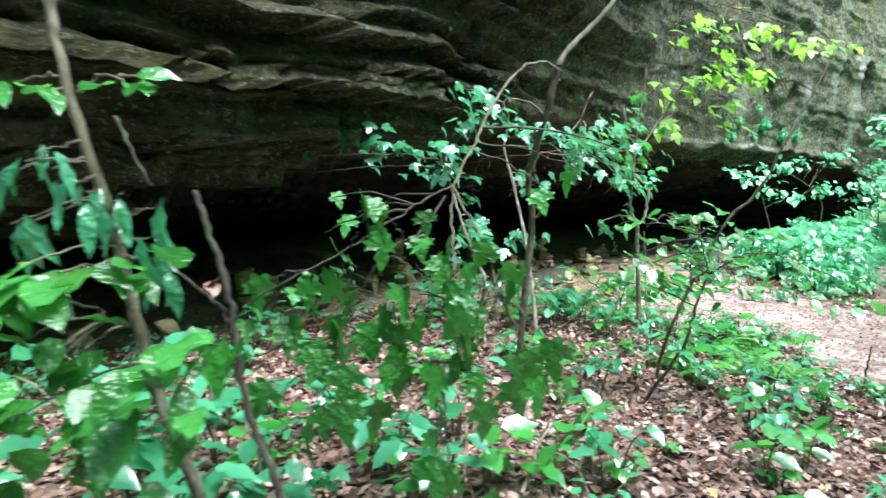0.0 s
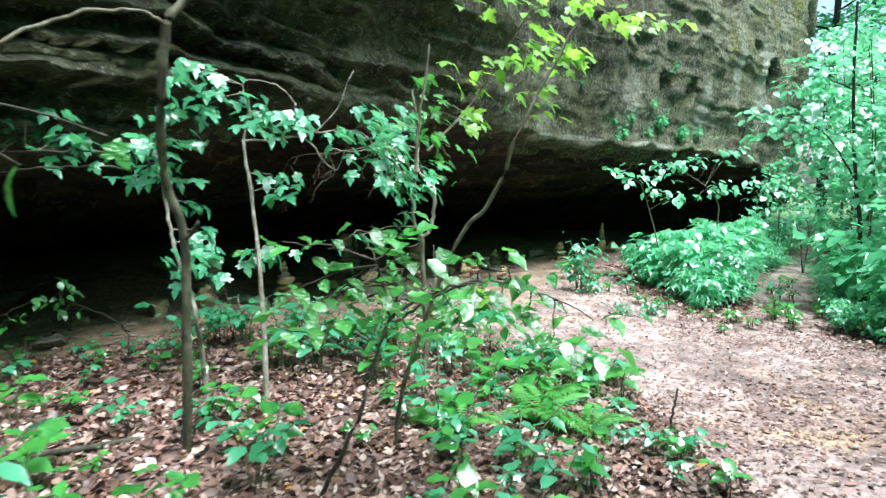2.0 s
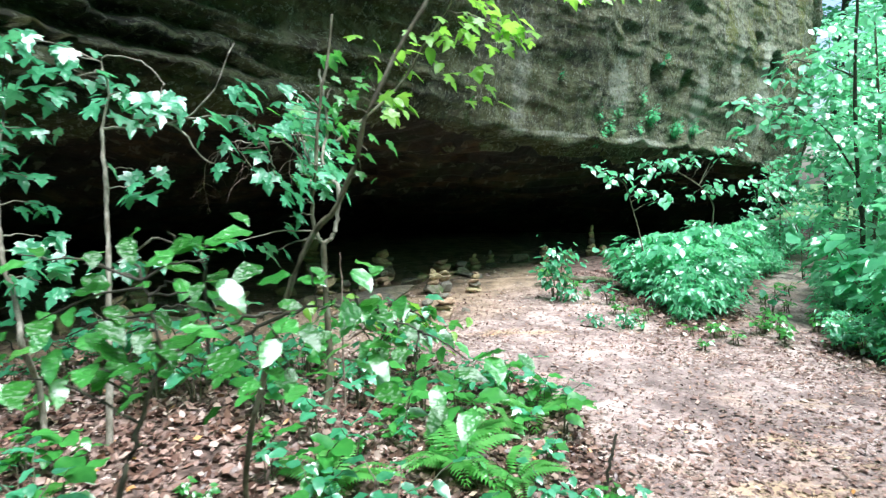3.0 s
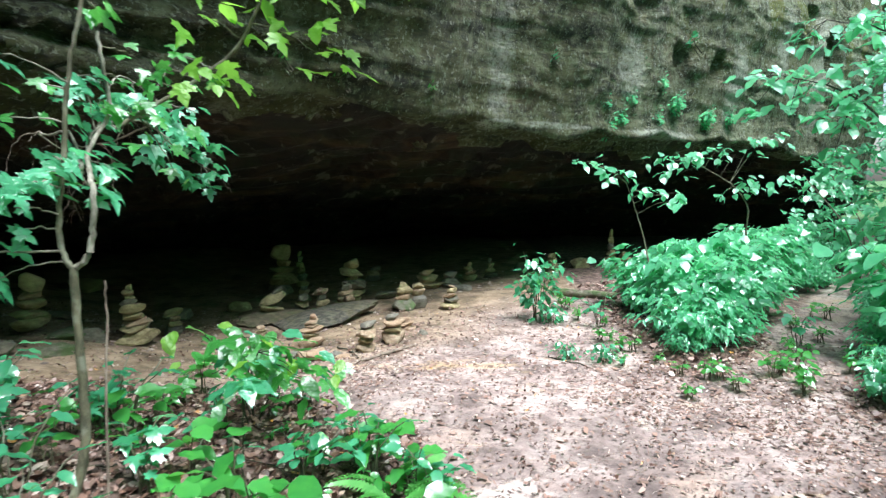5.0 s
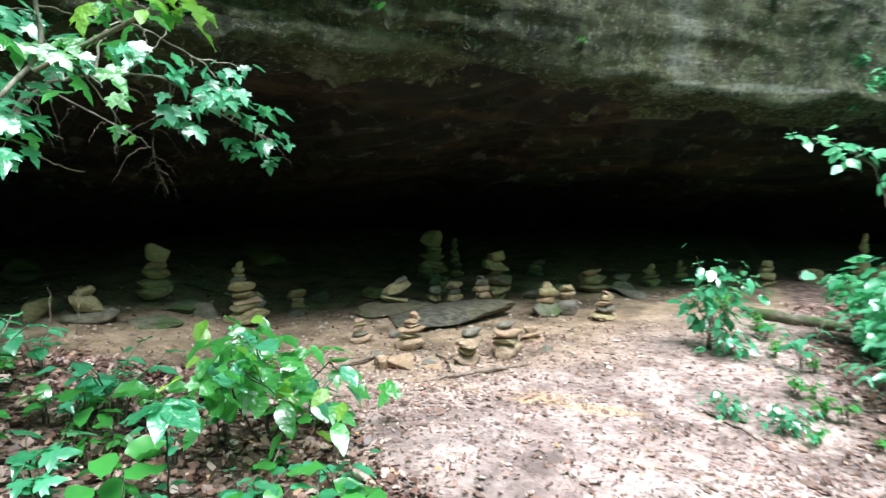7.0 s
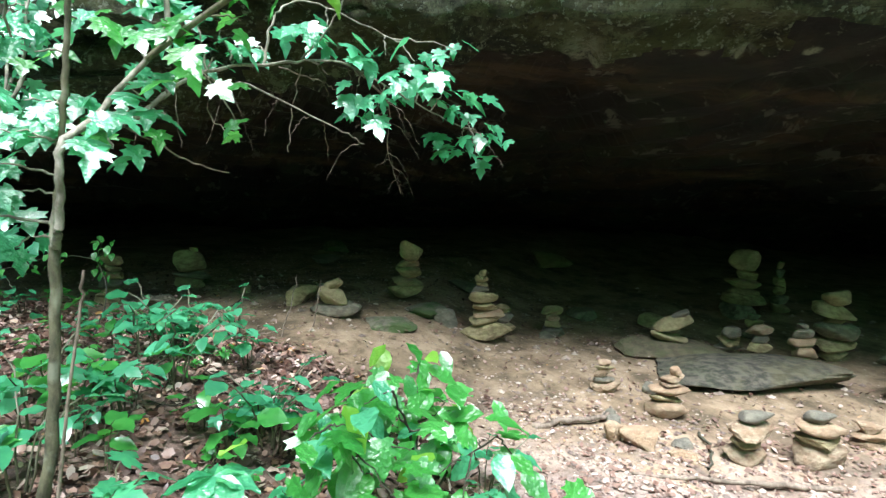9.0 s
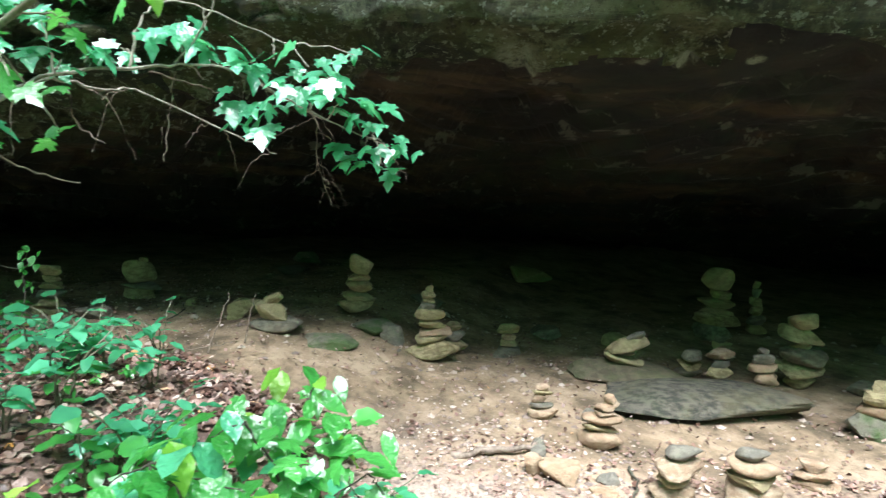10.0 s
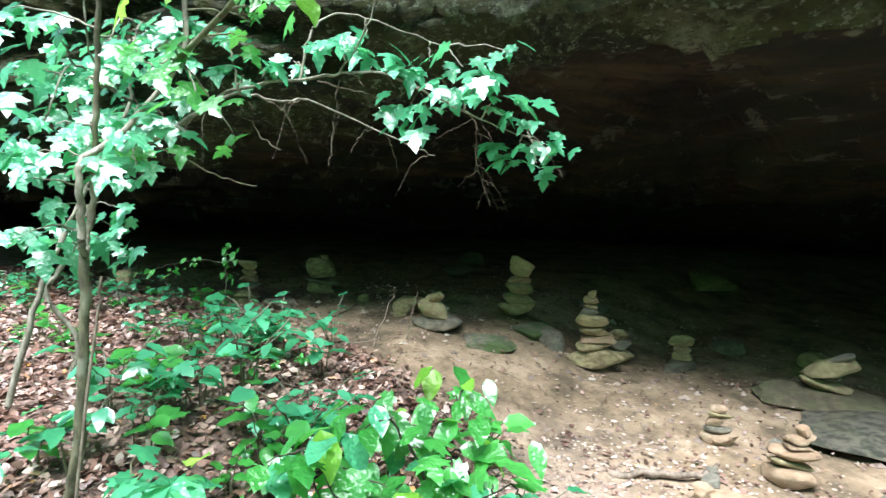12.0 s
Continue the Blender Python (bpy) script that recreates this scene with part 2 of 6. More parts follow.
def make_stone_material(name, dark, light, tint, moss=0.0):
    mat, nt, b = material(name, 0.85)
    info = nt.nodes.new("ShaderNodeObjectInfo")
    base = ramp(nt, tex_noise(nt, 14, 6, 0.65, (1, 1, 2)), [(0.42, dark), (0.58, light)])
    base = mix(nt, math_node(nt, 'MULTIPLY', info.outputs["Random"], 0.75), base, tint)
    pits = grey(nt, tex_noise(nt, 55, 3, 0.6), 0.6, 0.7)
    base = mix(nt, math_node(nt, 'MULTIPLY', pits, 0.4), base, (0.12, 0.1, 0.07))
    soiled = grey(nt, tex_noise(nt, 2.6, 8, 0.75), 0.5, 0.6)
    base = mix(nt, math_node(nt, 'MULTIPLY', soiled, 0.45), base, (0.17, 0.125, 0.075))
    if moss:
        m = grey(nt, tex_noise(nt, 5, 5, 0.65), 0.42, 0.58)
        base = mix(nt, math_node(nt, 'MULTIPLY', m, moss), base, (0.07, 0.13, 0.035))
    nt.links.new(base, b.inputs["Base Color"])
    bump(nt, b, tex_noise(nt, 24, 8, 0.75), 0.9, 0.035)
    return mat


def make_leaf_material(name, dark, light, glow, rough=0.33, thin=0.4, gloss=1.0):
    """Leaf: skin glossy from rain, and light passing through."""
    mat, nt, b = material(name, rough)
    info = nt.nodes.new("ShaderNodeObjectInfo")
    geo = nt.nodes.new("ShaderNodeNewGeometry")
    rnd = math_node(nt, 'FRACT', math_node(nt, 'ADD', info.outputs["Random"], geo.outputs["Random Per Island"]), 0.0)
    col = ramp(nt, rnd, [(0.0, dark), (1.0, light)])
    blotch = tex_noise(nt, 30, 4, 0.6)
    col = mix(nt, math_node(nt, 'MULTIPLY', grey(nt, blotch, 0.45, 0.75), 0.35), col, glow)
    nt.links.new(col, b.inputs["Base Color"])
    b.inputs["Specular IOR Level"].default_value = 0.9
    b.inputs["Coat Weight"].default_value = gloss
    b.inputs["Coat IOR"].default_value = 1.65
    b.inputs["Coat Roughness"].default_value = 0.2
    bump(nt, b, tex_noise(nt, 4, 2, 0.5), 0.45, 0.05)
    t = nt.nodes.new("ShaderNodeBsdfTranslucent")
    nt.links.new(mix(nt, 0.6, col, glow), t.inputs["Color"])
    m = nt.nodes.new("ShaderNodeMixShader")
    m.inputs["Fac"].default_value = thin
    nt.links.new(b.outputs["BSDF"], m.inputs[1])
    nt.links.new(t.outputs["BSDF"], m.inputs[2])
    nt.links.new(m.outputs["Shader"], nt.nodes["Material Output"].inputs["Surface"])
    return mat


def make_bark_material(name, dark, light, patch, amount=0.5):
    mat, nt, b = material(name, 0.8)
    base = ramp(nt, tex_noise(nt, 25, 6, 0.7, (1, 1, 0.35)), [(0.38, dark), (0.6, light)])
    p = grey(nt, tex_noise(nt, 9, 4, 0.6), 0.5, 0.62)
    nt.links.new(mix(nt, math_node(nt, 'MULTIPLY', p, amount), base, patch), b.inputs["Base Color"])
    bump(nt, b, tex_noise(nt, 60, 4, 0.7, (1, 1, 0.3)), 0.5, 0.01)
    return mat


def make_litter_material():
    mat, nt, b = material("dead_leaf", 0.42)
    geo = nt.nodes.new("ShaderNodeNewGeometry")
    col = ramp(nt, geo.outputs["Random Per Island"], [(0.0, (0.05, 0.03, 0.024)), (0.3, (0.13, 0.07, 0.052)), (0.55, (0.25, 0.145, 0.11)), (0.8, (0.42, 0.28, 0.23)), (0.97, (0.66, 0.54, 0.47)), (1.0, (0.65, 0.3, 0.05))])
    nt.links.new(mix(nt, math_node(nt, 'MULTIPLY', tex_noise(nt, 40, 4), 0.6), col, (0.1, 0.05, 0.03)), b.inputs["Base Color"])
    return mat


CLIFF = make_cliff_material()
ROOF = make_ceiling_material()
GROUND = make_ground_material()
STONE = make_stone_material("buff_sandstone", (0.22, 0.175, 0.085), (0.46, 0.385, 0.21), (0.38, 0.33, 0.18))
STONE_TAN = make_stone_material("tan_sandstone", (0.29, 0.2, 0.125), (0.5, 0.4, 0.28), (0.42, 0.28, 0.17))
STONE_GREY = make_stone_material("grey_stone", (0.13, 0.12, 0.09), (0.26, 0.24, 0.175), (0.19, 0.18, 0.15))
STONE_MOSS = make_stone_material("mossy_stone", (0.12, 0.115, 0.08), (0.25, 0.23, 0.16), (0.2, 0.19, 0.14), 0.85)
STONE_SLAB_BUFF = make_stone_material("buff_slab_stone", (0.08, 0.066, 0.042), (0.2, 0.165, 0.1), (0.13, 0.11, 0.07), 0.3)
STONE_SLAB = make_stone_material("slab_stone", (0.045, 0.044, 0.034), (0.15, 0.135, 0.1), (0.085, 0.08, 0.062), 0.15)
LEAF = make_leaf_material("green_leaf", (0.03, 0.2, 0.035), (0.09, 0.42, 0.085), (0.16, 0.55, 0.08), 0.28, 0.42)
LEAF_TEAL = make_leaf_material("bluish_green_leaf", (0.035, 0.22, 0.095), (0.11, 0.46, 0.25), (0.14, 0.55, 0.19), 0.25, 0.4)
# Yellow-green with the backlit look of the maple's crown put into it.
LEAF_LIGHT = make_leaf_material("yellow_green_leaf", (0.16, 0.44, 0.04), (0.28, 0.6, 0.08), (0.42, 0.78, 0.1), 0.4, 0.6, 0.5)
LEAF_DARK = make_leaf_material("deep_green_leaf", (0.016, 0.12, 0.014), (0.045, 0.23, 0.03), (0.07, 0.3, 0.035), 0.35, 0.4, 0.3)
LEAF_FERN = make_leaf_material("fern_leaf", (0.06, 0.3, 0.05), (0.14, 0.46, 0.1), (0.2, 0.55, 0.1), 0.45, 0.45, 0.3)
# Leaf colour raised to hold the hazy brightness around the path.
LIT_FOREST_LEAF = make_leaf_material("lit_forest_leaf", (0.1, 0.44, 0.22), (0.2, 0.64, 0.38), (0.26, 0.76, 0.34), 0.26, 0.5)
BARK = make_bark_material("grey_brown_bark", (0.045, 0.043, 0.024), (0.14, 0.13, 0.075), (0.27, 0.28, 0.21), 0.5)
BARK_DARK = make_bark_material("dark_bark", (0.016, 0.015, 0.01), (0.06, 0.054, 0.034), (0.12, 0.13, 0.085), 0.35)
BARK_OLIVE = make_bark_material("mossy_dark_bark", (0.026, 0.026, 0.014), (0.1, 0.095, 0.055), (0.2, 0.21, 0.14), 0.5)
BARK_PALE = make_bark_material("pale_bark", (0.14, 0.125, 0.09), (0.34, 0.32, 0.26), (0.07, 0.065, 0.04), 0.55)
DEADWOOD = make_bark_material("dead_wood", (0.1, 0.075, 0.055), (0.28, 0.22, 0.17), (0.06, 0.045, 0.03), 0.4)
LITTER = make_litter_material()


# ---- ground ----
def ground_z(x, y):
    x, y = np.asarray(x, float), np.asarray(y, float)
    x0 = 2.8 - 0.75 * np.clip(y - 5.0, 0, 6)
    mound = 0.27 * smooth(0.0, 2.0, x0 - x) * smooth(0.5, 2.2, y - 0.55 * x)
    hump = 0.05 * vnoise(x * 0.8, y * 0.8, 0 * x, 3) + 0.02 * vnoise(x * 2.5, y * 2.5, 0 * x, 4) + 0.008 * vnoise(x * 8, y * 8, 0 * x, 5)
    # slope on the path's far side, unseen: added to block low sky light
    away = 0.66 * x - 0.75 * y - 1.4
    bank = 0.85 * np.clip(away - 2.0, 0, 16) * smooth(0.0, 3.0, away - 2.0)
    return mound + hump * 0.8 + bank


def gz(x, y):
    return float(ground_z(x, y))


def axis(lo, hi, step, far):
    core = np.arange(lo, hi + step / 2, step)
    grow = [step]
    while sum(grow) < far:
        grow.append(grow[-1] * 1.35)
    tail = np.cumsum(grow[1:])
    return np.concatenate([(lo - tail)[::-1], core, hi + tail])


def build_ground():
    xs, ys = axis(-5.0, 10.0, 0.055, 300), axis(-1.0, 14.5, 0.055, 300)
    gx, gy = np.meshgrid(xs, ys, indexing="ij")
    zz = ground_z(gx, gy)
    core = (np.abs(gx - 2.5) < 7) & (np.abs(gy - 6.5) < 7.5)
    zz = zz + core * 0.007 * fbm(gx * 6, gy * 6, 0 * gx, 3, 8)
    me = mesh_np("ground", np.stack([gx, gy, zz], -1).reshape(-1, 3), grid_faces(len(xs), len(ys)), GROUND, True)
    soil = soil_amount(gx, gy).reshape(-1)
    at = me.attributes.new("soil", 'FLOAT', 'POINT')
    at.data.foreach_set("value", soil.astype(np.float32))
    gw = me.attributes.new("growth", 'FLOAT', 'POINT')
    # Unseen bank coloured green so that its bounce tints the shelter.
    bank = smooth(1.0, 2.4, 0.66 * gx - 0.75 * gy - 0.4)
    beyond = smooth(0.2, 1.2, gx - path_right(gy))
    gw.data.foreach_set("value", np.maximum(bank, 0.8 * beyond).reshape(-1).astype(np.float32))
    sh = me.attributes.new("shelter", 'FLOAT', 'POINT')
    sh.data.foreach_set("value", smooth(-1.8, 0.7, gy - 1.12 * gx - 5.6 + 0.5 * vnoise(gx * 1.1, gy * 1.1, 0 * gx, 66)).reshape(-1).astype(np.float32))
    return tagged(new("ground", me), "sandy trodden path and leaf-strewn forest soil", "ground", kind="structure")


def path_right(y):
    """Where the path's far edge runs."""
    return np.interp(y, [3, 4.5, 5.4, 6.4, 7.2, 8.0, 10, 13, 20], [5.8, 5.65, 5.55, 5.55, 6.05, 6.65, 8.35, 10.4, 15])


def soil_amount(x, y):
    """1 on the leafy bank, 0 on bare sand."""
    far = np.interp(x, [-8, -3, -1.6, -0.6, 0.1, 1.0, 2.0, 2.9, 3.2], [0.3, 3.8, 4.8, 5.6, 6.1, 6.6, 6.5, 5.9, 5.3])
    left = smooth(-0.2, 0.45, far - y) * smooth(-0.15, 0.25, 3.2 - x) * smooth(0.4, 1.2, y - 0.72 * x)
    wedge = smooth(0.0, 0.6, np.minimum(np.minimum(x - 4.4, (y - 6.6) - 0.0 * x), (y - 7.3) - 1.25 * (x - 5.7)))
    right = smooth(-0.1, 0.5, x - path_right(y))
    back = smooth(0.3, 1.2, 0.66 * x - 0.75 * y - 0.9)
    return np.maximum.reduce([left, 0.8 * wedge, right, back])


build_ground()

# ---- cliff and shelter ----
LIP = [(-12.0, -8.0, -0.4), (-8.0, -3.2, 1.2), (-4.0, 1.0, 1.5), (-1.75, 3.5, 1.64), (-0.6, 4.95, 1.82), (0.0, 5.75, 2.0), (0.65, 6.55, 2.18), (1.55, 7.65, 2.26), (3.55, 9.7, 2.12),
       (5.1, 10.95, 2.12), (7.8, 13.2, 2.12), (9.8, 14.7, 2.0), (12.6, 16.9, 1.4), (13.8, 19.0, 0.6), (14.0, 23.0, 0.3), (12.0, 29.0, 0.3)]


def lip_curve(step):
    pts = np.array(LIP)
    seg = np.linalg.norm(np.diff(pts[:, :2], axis=0), axis=1)
    s = np.concatenate([[0], np.cumsum(seg)])
    fine = np.arange(0, s[-1], 0.05)
    out = np.stack([np.interp(fine, s, pts[:, i]) for i in range(3)], -1)
    k = np.hanning(41)
    k /= k.sum()
    pad = np.concatenate([np.repeat(out[:1], 20, 0) , out, np.repeat(out[-1:], 20, 0)])
    out = np.stack([np.convolve(pad[:, i], k, "valid") for i in range(3)], -1)
    out = out[20:-20]
    keep = np.arange(0, len(out), max(1, int(round(step / 0.05))))
    tang = np.gradient(out[:, :2], axis=0)
    tang /= np.linalg.norm(tang, axis=1)[:, None]
    return out[keep], np.stack([tang[keep, 1], -tang[keep, 0]], -1)


def strata(z, x, y):
    """Outward relief of the bedded rock."""
    zt = z + 0.05 * x - 0.02 * y + 0.12 * vnoise(x * 0.5, y * 0.5, z * 0.3, 21)
    bed = vnoise(0 * x, x * 0.12 + y * 0.12, zt * 3.2, 22)
    bed = np.sign(bed) * np.abs(bed) ** 0.6
    thin = vnoise(x * 0.5, y * 0.5, zt * 11, 23)
    return bed, thin


def build_cliff():
    lip, out = lip_curve(0.055)
    n = len(lip)
    # face: height above the lip and how far it leans out
    hh = np.concatenate([np.arange(0, 4.2, 0.032), np.arange(4.2, 10.5, 0.14)])
    lean_h = [0, 0.15, 0.5, 1.0, 2.0, 3.5, 6.0, 8.5, 9.5, 10.5]
    lean_u = [0, 0.1, 0.22, 0.4, 0.72, 0.95, 0.9, 0.4, -0.4, -3.0]
    uu = np.interp(hh, lean_h, lean_u)
    # roof: distance inwards and drop below the lip
    vv = np.concatenate([np.arange(0.0, 3.0, 0.036)[1:], np.arange(3.0, 12.6, 0.16)])
    dd = np.interp(vv, [0, 0.1, 0.35, 0.9, 1.8, 3, 5, 7, 9, 11, 12.6], [0, -0.04, -0.1, -0.2, -0.36, -0.62, -1.0, -1.4, -1.9, -2.5, -3.2])
    flat = np.interp(vv, [0, 0.1, 0.35, 0.9, 1.8, 3, 5, 7, 9, 11, 12.6], [0, -0.03, -0.09, -0.2, -0.4, -0.7, -1.1, -1.5, -1.95, -2.5, -3.2])
    prof_u = np.concatenate([-vv[::-1], uu])
    prof_z = np.concatenate([dd[::-1], hh])
    nroof = len(vv)
    deep = np.interp(np.arange(n) * 0.055, [0, 31, 35, 39, 60], [1, 1, 0.5, 0.2, 0.2])
    steep = np.interp(np.arange(n) * 0.055, [0, 16.5, 20.5, 23, 28, 60], [0.35, 0.4, 1, 1, 0.35, 0.3])
    U = np.where(prof_u[None, :] < 0, prof_u[None, :] * deep[:, None], prof_u[None, :] * steep[:, None])
    X = lip[:, 0:1] + out[:, 0:1] * U
    Y = lip[:, 1:2] + out[:, 1:2] * U
    Z = lip[:, 2:3] + prof_z[None, :] + 0 * U
    level = np.interp(np.arange(n) * 0.055, [0, 18.0, 20.5, 60], [0, 0, 1, 1])[:, None]
    Z[:, :nroof] += level * (flat - dd)[::-1][None, :]
    bed, thin = strata(Z, X, Y)
    big = fbm(X * 0.45, Y * 0.45, Z * 0.5, 4, 31)
    mid = fbm(X * 1.8, Y * 1.8, Z * 2.6, 4, 41)
    pits = np.clip(vnoise(X * 1.5, Y * 1.5, Z * 1.5, 51) - 0.45, 0, 1) * smooth(2.8, 3.6, Z) * smooth(24, 28, np.arange(n) * 0.055)[:, None]
    face = (prof_u[None, :] >= 0) + 0 * U
    lf = 1 - level
    amp = np.where(face > 0, 1.0, np.maximum(np.exp(prof_u / 1.2)[None, :], lf * smooth(-2.6, -1.2, prof_u)[None, :]))
    ridge = 1 - 2 * np.abs(vnoise(X * 2.2 + 0.4 * mid, Y * 2.2, Z * 3.6, 81))
    crack = -np.clip(0.12 - np.abs(vnoise(X * 0.8, Y * 0.8, Z * 2.0 + 0.2 * mid, 91)), 0, 1) * 1.2
    knob = fbm(X * 5, Y * 5, Z * 7, 3, 95)
    left = np.interp(np.arange(n) * 0.055, [0, 19, 23.0, 60], [1, 1, 0.05, 0.03])[:, None]
    zl = Z + 0.06 * X - 0.03 * Y + 0.1 * fbm(X * 0.6, Y * 0.6, Z * 0.4, 3, 24)
    led = 0.0
    for tall, out_by, sd in ((0.4, 0.26, 25), (0.21, 0.17, 26), (0.11, 0.08, 27)):
        q = zl / tall + 0.35 * vnoise(X * 0.4, Y * 0.4, Z * 0.8, sd)
        some = smooth(-0.5, 0.4, vnoise(X * 0.35, Y * 0.35, np.floor(q) * 3.7, sd + 5))
        led = led + out_by * some * (1 - (q - np.floor(q))) ** 1.2
    rel = amp * (left * 1.4 * (led - 0.1) + (0.02 + 0.04 * left) * bed + (0.015 + 0.025 * left) * thin + (0.008 + 0.04 * left) * ridge + (0.02 + 0.02 * left) * knob + crack * left + (1 - left) * 0.1 * vnoise(X * 1.4, Y * 1.4, Z * 0.3, 97)) + 0.16 * big * smooth(-0.2, 1.0, np.abs(prof_u) + 0.2)[None, :] + (0.018 + 0.047 * left) * mid - 0.8 * pits
    near_lip = 1 - np.exp(-(prof_z ** 2) / 0.05)[None, :] * (0.55 - 0.45 * lf)
    rel = rel * near_lip
    rel = rel + (1 - lf) * 0.11 * np.exp(-((prof_z - 0.05) / 0.09) ** 2)[None, :] * (0.6 + 0.6 * vnoise(X * 1.1, Y * 1.1, 0 * X, 88))
    dz = np.where(face > 0, 0.0, 1.0)
    hx = 1 - dz * (0.7 - 0.4 * lf)
    X2 = X + out[:, 0:1] * rel * hx
    Y2 = Y + out[:, 1:2] * rel * hx
    step = 0.16 * np.round(2.2 * fbm(X * 0.5, Y * 0.5, 0 * X, 3, 61)) / 2.2
    Z2 = Z + dz * (rel * (0.6 - 0.9 * lf) + step * smooth(0.3, 1.2, -prof_u)[None, :]) + 0.07 * fbm(X * 1.6, Y * 1.6, 0 * X, 4, 71) + 0.04 * (1 - face) * fbm(X * 4, Y * 4, 0 * X, 3, 73) * np.exp(prof_u / 3.0)[None, :].clip(0, 1)
    # the roof steps down in beds
    tall = 0.13 + 0.03 * vnoise(X * 0.3, Y * 0.3, 0 * X, 77) + 0.06 * (1 - level)
    zt = Z2 + 0.05 * X - 0.02 * Y + 0.1 * fbm(X * 0.7, Y * 0.7, 0 * X, 3, 78)
    part = zt / tall - np.floor(zt / tall)
    edge = smooth(0.5, 0.8, part)
    bedded = (np.floor(zt / tall) + edge) * tall - zt
    Z2 = Z2 + dz * 0.85 * bedded * smooth(0.05, 0.3, -prof_u)[None, :]
    V = np.stack([X2, Y2, Z2], -1)
    roof = V[:, :nroof + 1]
    wall = V[:, nroof:]
    tagged(new("cliff_face", mesh_np("cliff_face", wall.reshape(-1, 3), grid_faces(n, wall.shape[1]), CLIFF, True)),
           "overhanging bedded sandstone cliff with moss and pale lichen", "cliff", kind="structure")
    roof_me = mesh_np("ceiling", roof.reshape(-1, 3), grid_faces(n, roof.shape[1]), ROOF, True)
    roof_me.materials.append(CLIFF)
    # Cliff rock near the lip; deeper in, the colour with painted shade.
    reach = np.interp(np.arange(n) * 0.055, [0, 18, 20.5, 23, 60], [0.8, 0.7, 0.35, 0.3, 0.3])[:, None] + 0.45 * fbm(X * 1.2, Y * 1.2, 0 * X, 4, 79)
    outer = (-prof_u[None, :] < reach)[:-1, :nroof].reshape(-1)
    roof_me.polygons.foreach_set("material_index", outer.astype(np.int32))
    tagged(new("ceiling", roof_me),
           "low sandstone roof of the rock shelter, shade in its colour", "rock roof", kind="structure")
    # unseen sheet that closes the shelter behind, its shade put into the colour
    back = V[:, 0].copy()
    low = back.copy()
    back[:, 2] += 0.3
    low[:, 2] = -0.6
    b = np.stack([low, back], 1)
    tagged(new("wall_back", mesh_np("wall_back", b.reshape(-1, 3), grid_faces(n, 2), ROOF)), "sandstone back wall of the shelter, near-black for deep shade", "rock wall", kind="structure")


build_cliff()


# ---- stones ----
def stone_mesh(name, w, d, h, seed, mat, angular=0.5, cuts=3):
    """A broken slab of stone: flat beds above and below, uneven sides, chipped corners; its base lies at z = 0."""
    rng = random.Random(seed)
    bm = bmesh.new()
    bmesh.ops.create_icosphere(bm, subdivisions=cuts, radius=1.0)
    bm.verts.ensure_lookup_table()
    dirs = np.array([v.co[:] for v in bm.verts])
    planes = [((rng.gauss(0, 0.2), rng.gauss(0, 0.2), 1.0), 0.88), ((rng.gauss(0, 0.05), rng.gauss(0, 0.05), -1.0), 0.9)]
    sides = rng.randint(5, 8)
    for k in range(sides):
        a = 6.283 * (k + rng.uniform(-0.3, 0.3)) / sides
        planes.append(((math.cos(a), math.sin(a), rng.uniform(-0.6, 0.6)), rng.uniform(0.62, 1.0)))
    for _ in range(5):
        a = rng.uniform(0, 6.283)
        planes.append(((math.cos(a), math.sin(a), rng.choice((-1, 1)) * rng.uniform(0.7, 1.3)), rng.uniform(0.85, 1.15)))
    sharp = 6 + 14 * angular
    total = 0
    for nrm, dist in planes:
        nrm = np.array(nrm) / np.linalg.norm(nrm)
        total = total + np.maximum(dirs @ nrm / dist, 0) ** sharp
    p = dirs * (total ** (-1 / sharp))[:, None]
    rough = fbm(p[:, 0] * 1.5 + seed, p[:, 1] * 1.5, p[:, 2] * 3.0, 4, seed % 97)
    p = p * (1 + 0.05 * rough)[:, None]
    lo, hi = p.min(0), p.max(0)
    p = (p - (lo + hi) / 2) / (hi - lo) * np.array([w, d, h])
    p[:, 2] += h / 2
    for v, q in zip(bm.verts, p):
        v.co = q
    me = bpy.data.meshes.new(name)
    bm.to_mesh(me)
    bm.free()
    me.polygons.foreach_set("use_smooth", np.full(len(me.polygons), angular < 0.5))
    me.materials.append(mat)
    return me


def cairn(x, y, widths, heights, label, mats, seed, z=None, group="stone stacks in the shelter", yaw=58.0, lean=0.02, off=(), tip=()):
    """A stack of stones, one over the other, from the ground up. off: each stone's shift along the stack's own x axis; tip: its tilt."""
    rng = random.Random(seed)
    root = new("cairn")
    z = gz(x, y) - 0.012 if z is None else z
    root.matrix_basis = pose(x, y, z, 0, 0, yaw)
    tagged(root, label, "stone stack", group)
    h = 0.0
    ox = oy = 0.0
    for i, (w, t) in enumerate(zip(widths, heights)):
        me = stone_mesh("stone", w, w * rng.uniform(0.65, 0.9), t * 1.08, seed * 17 + i, mats[i % len(mats)], rng.uniform(0.2, 0.7), 3)
        lie = tip[i] if i < len(tip) else rng.uniform(-4, 4)
        child("stone", me, root, pose(ox + (off[i] if i < len(off) else 0), oy, h, rng.uniform(-3, 3), lie, rng.uniform(-18, 18)))
        h += t * 0.95
        ox += rng.uniform(-lean, lean)
        oy += rng.uniform(-lean, lean)
    return root


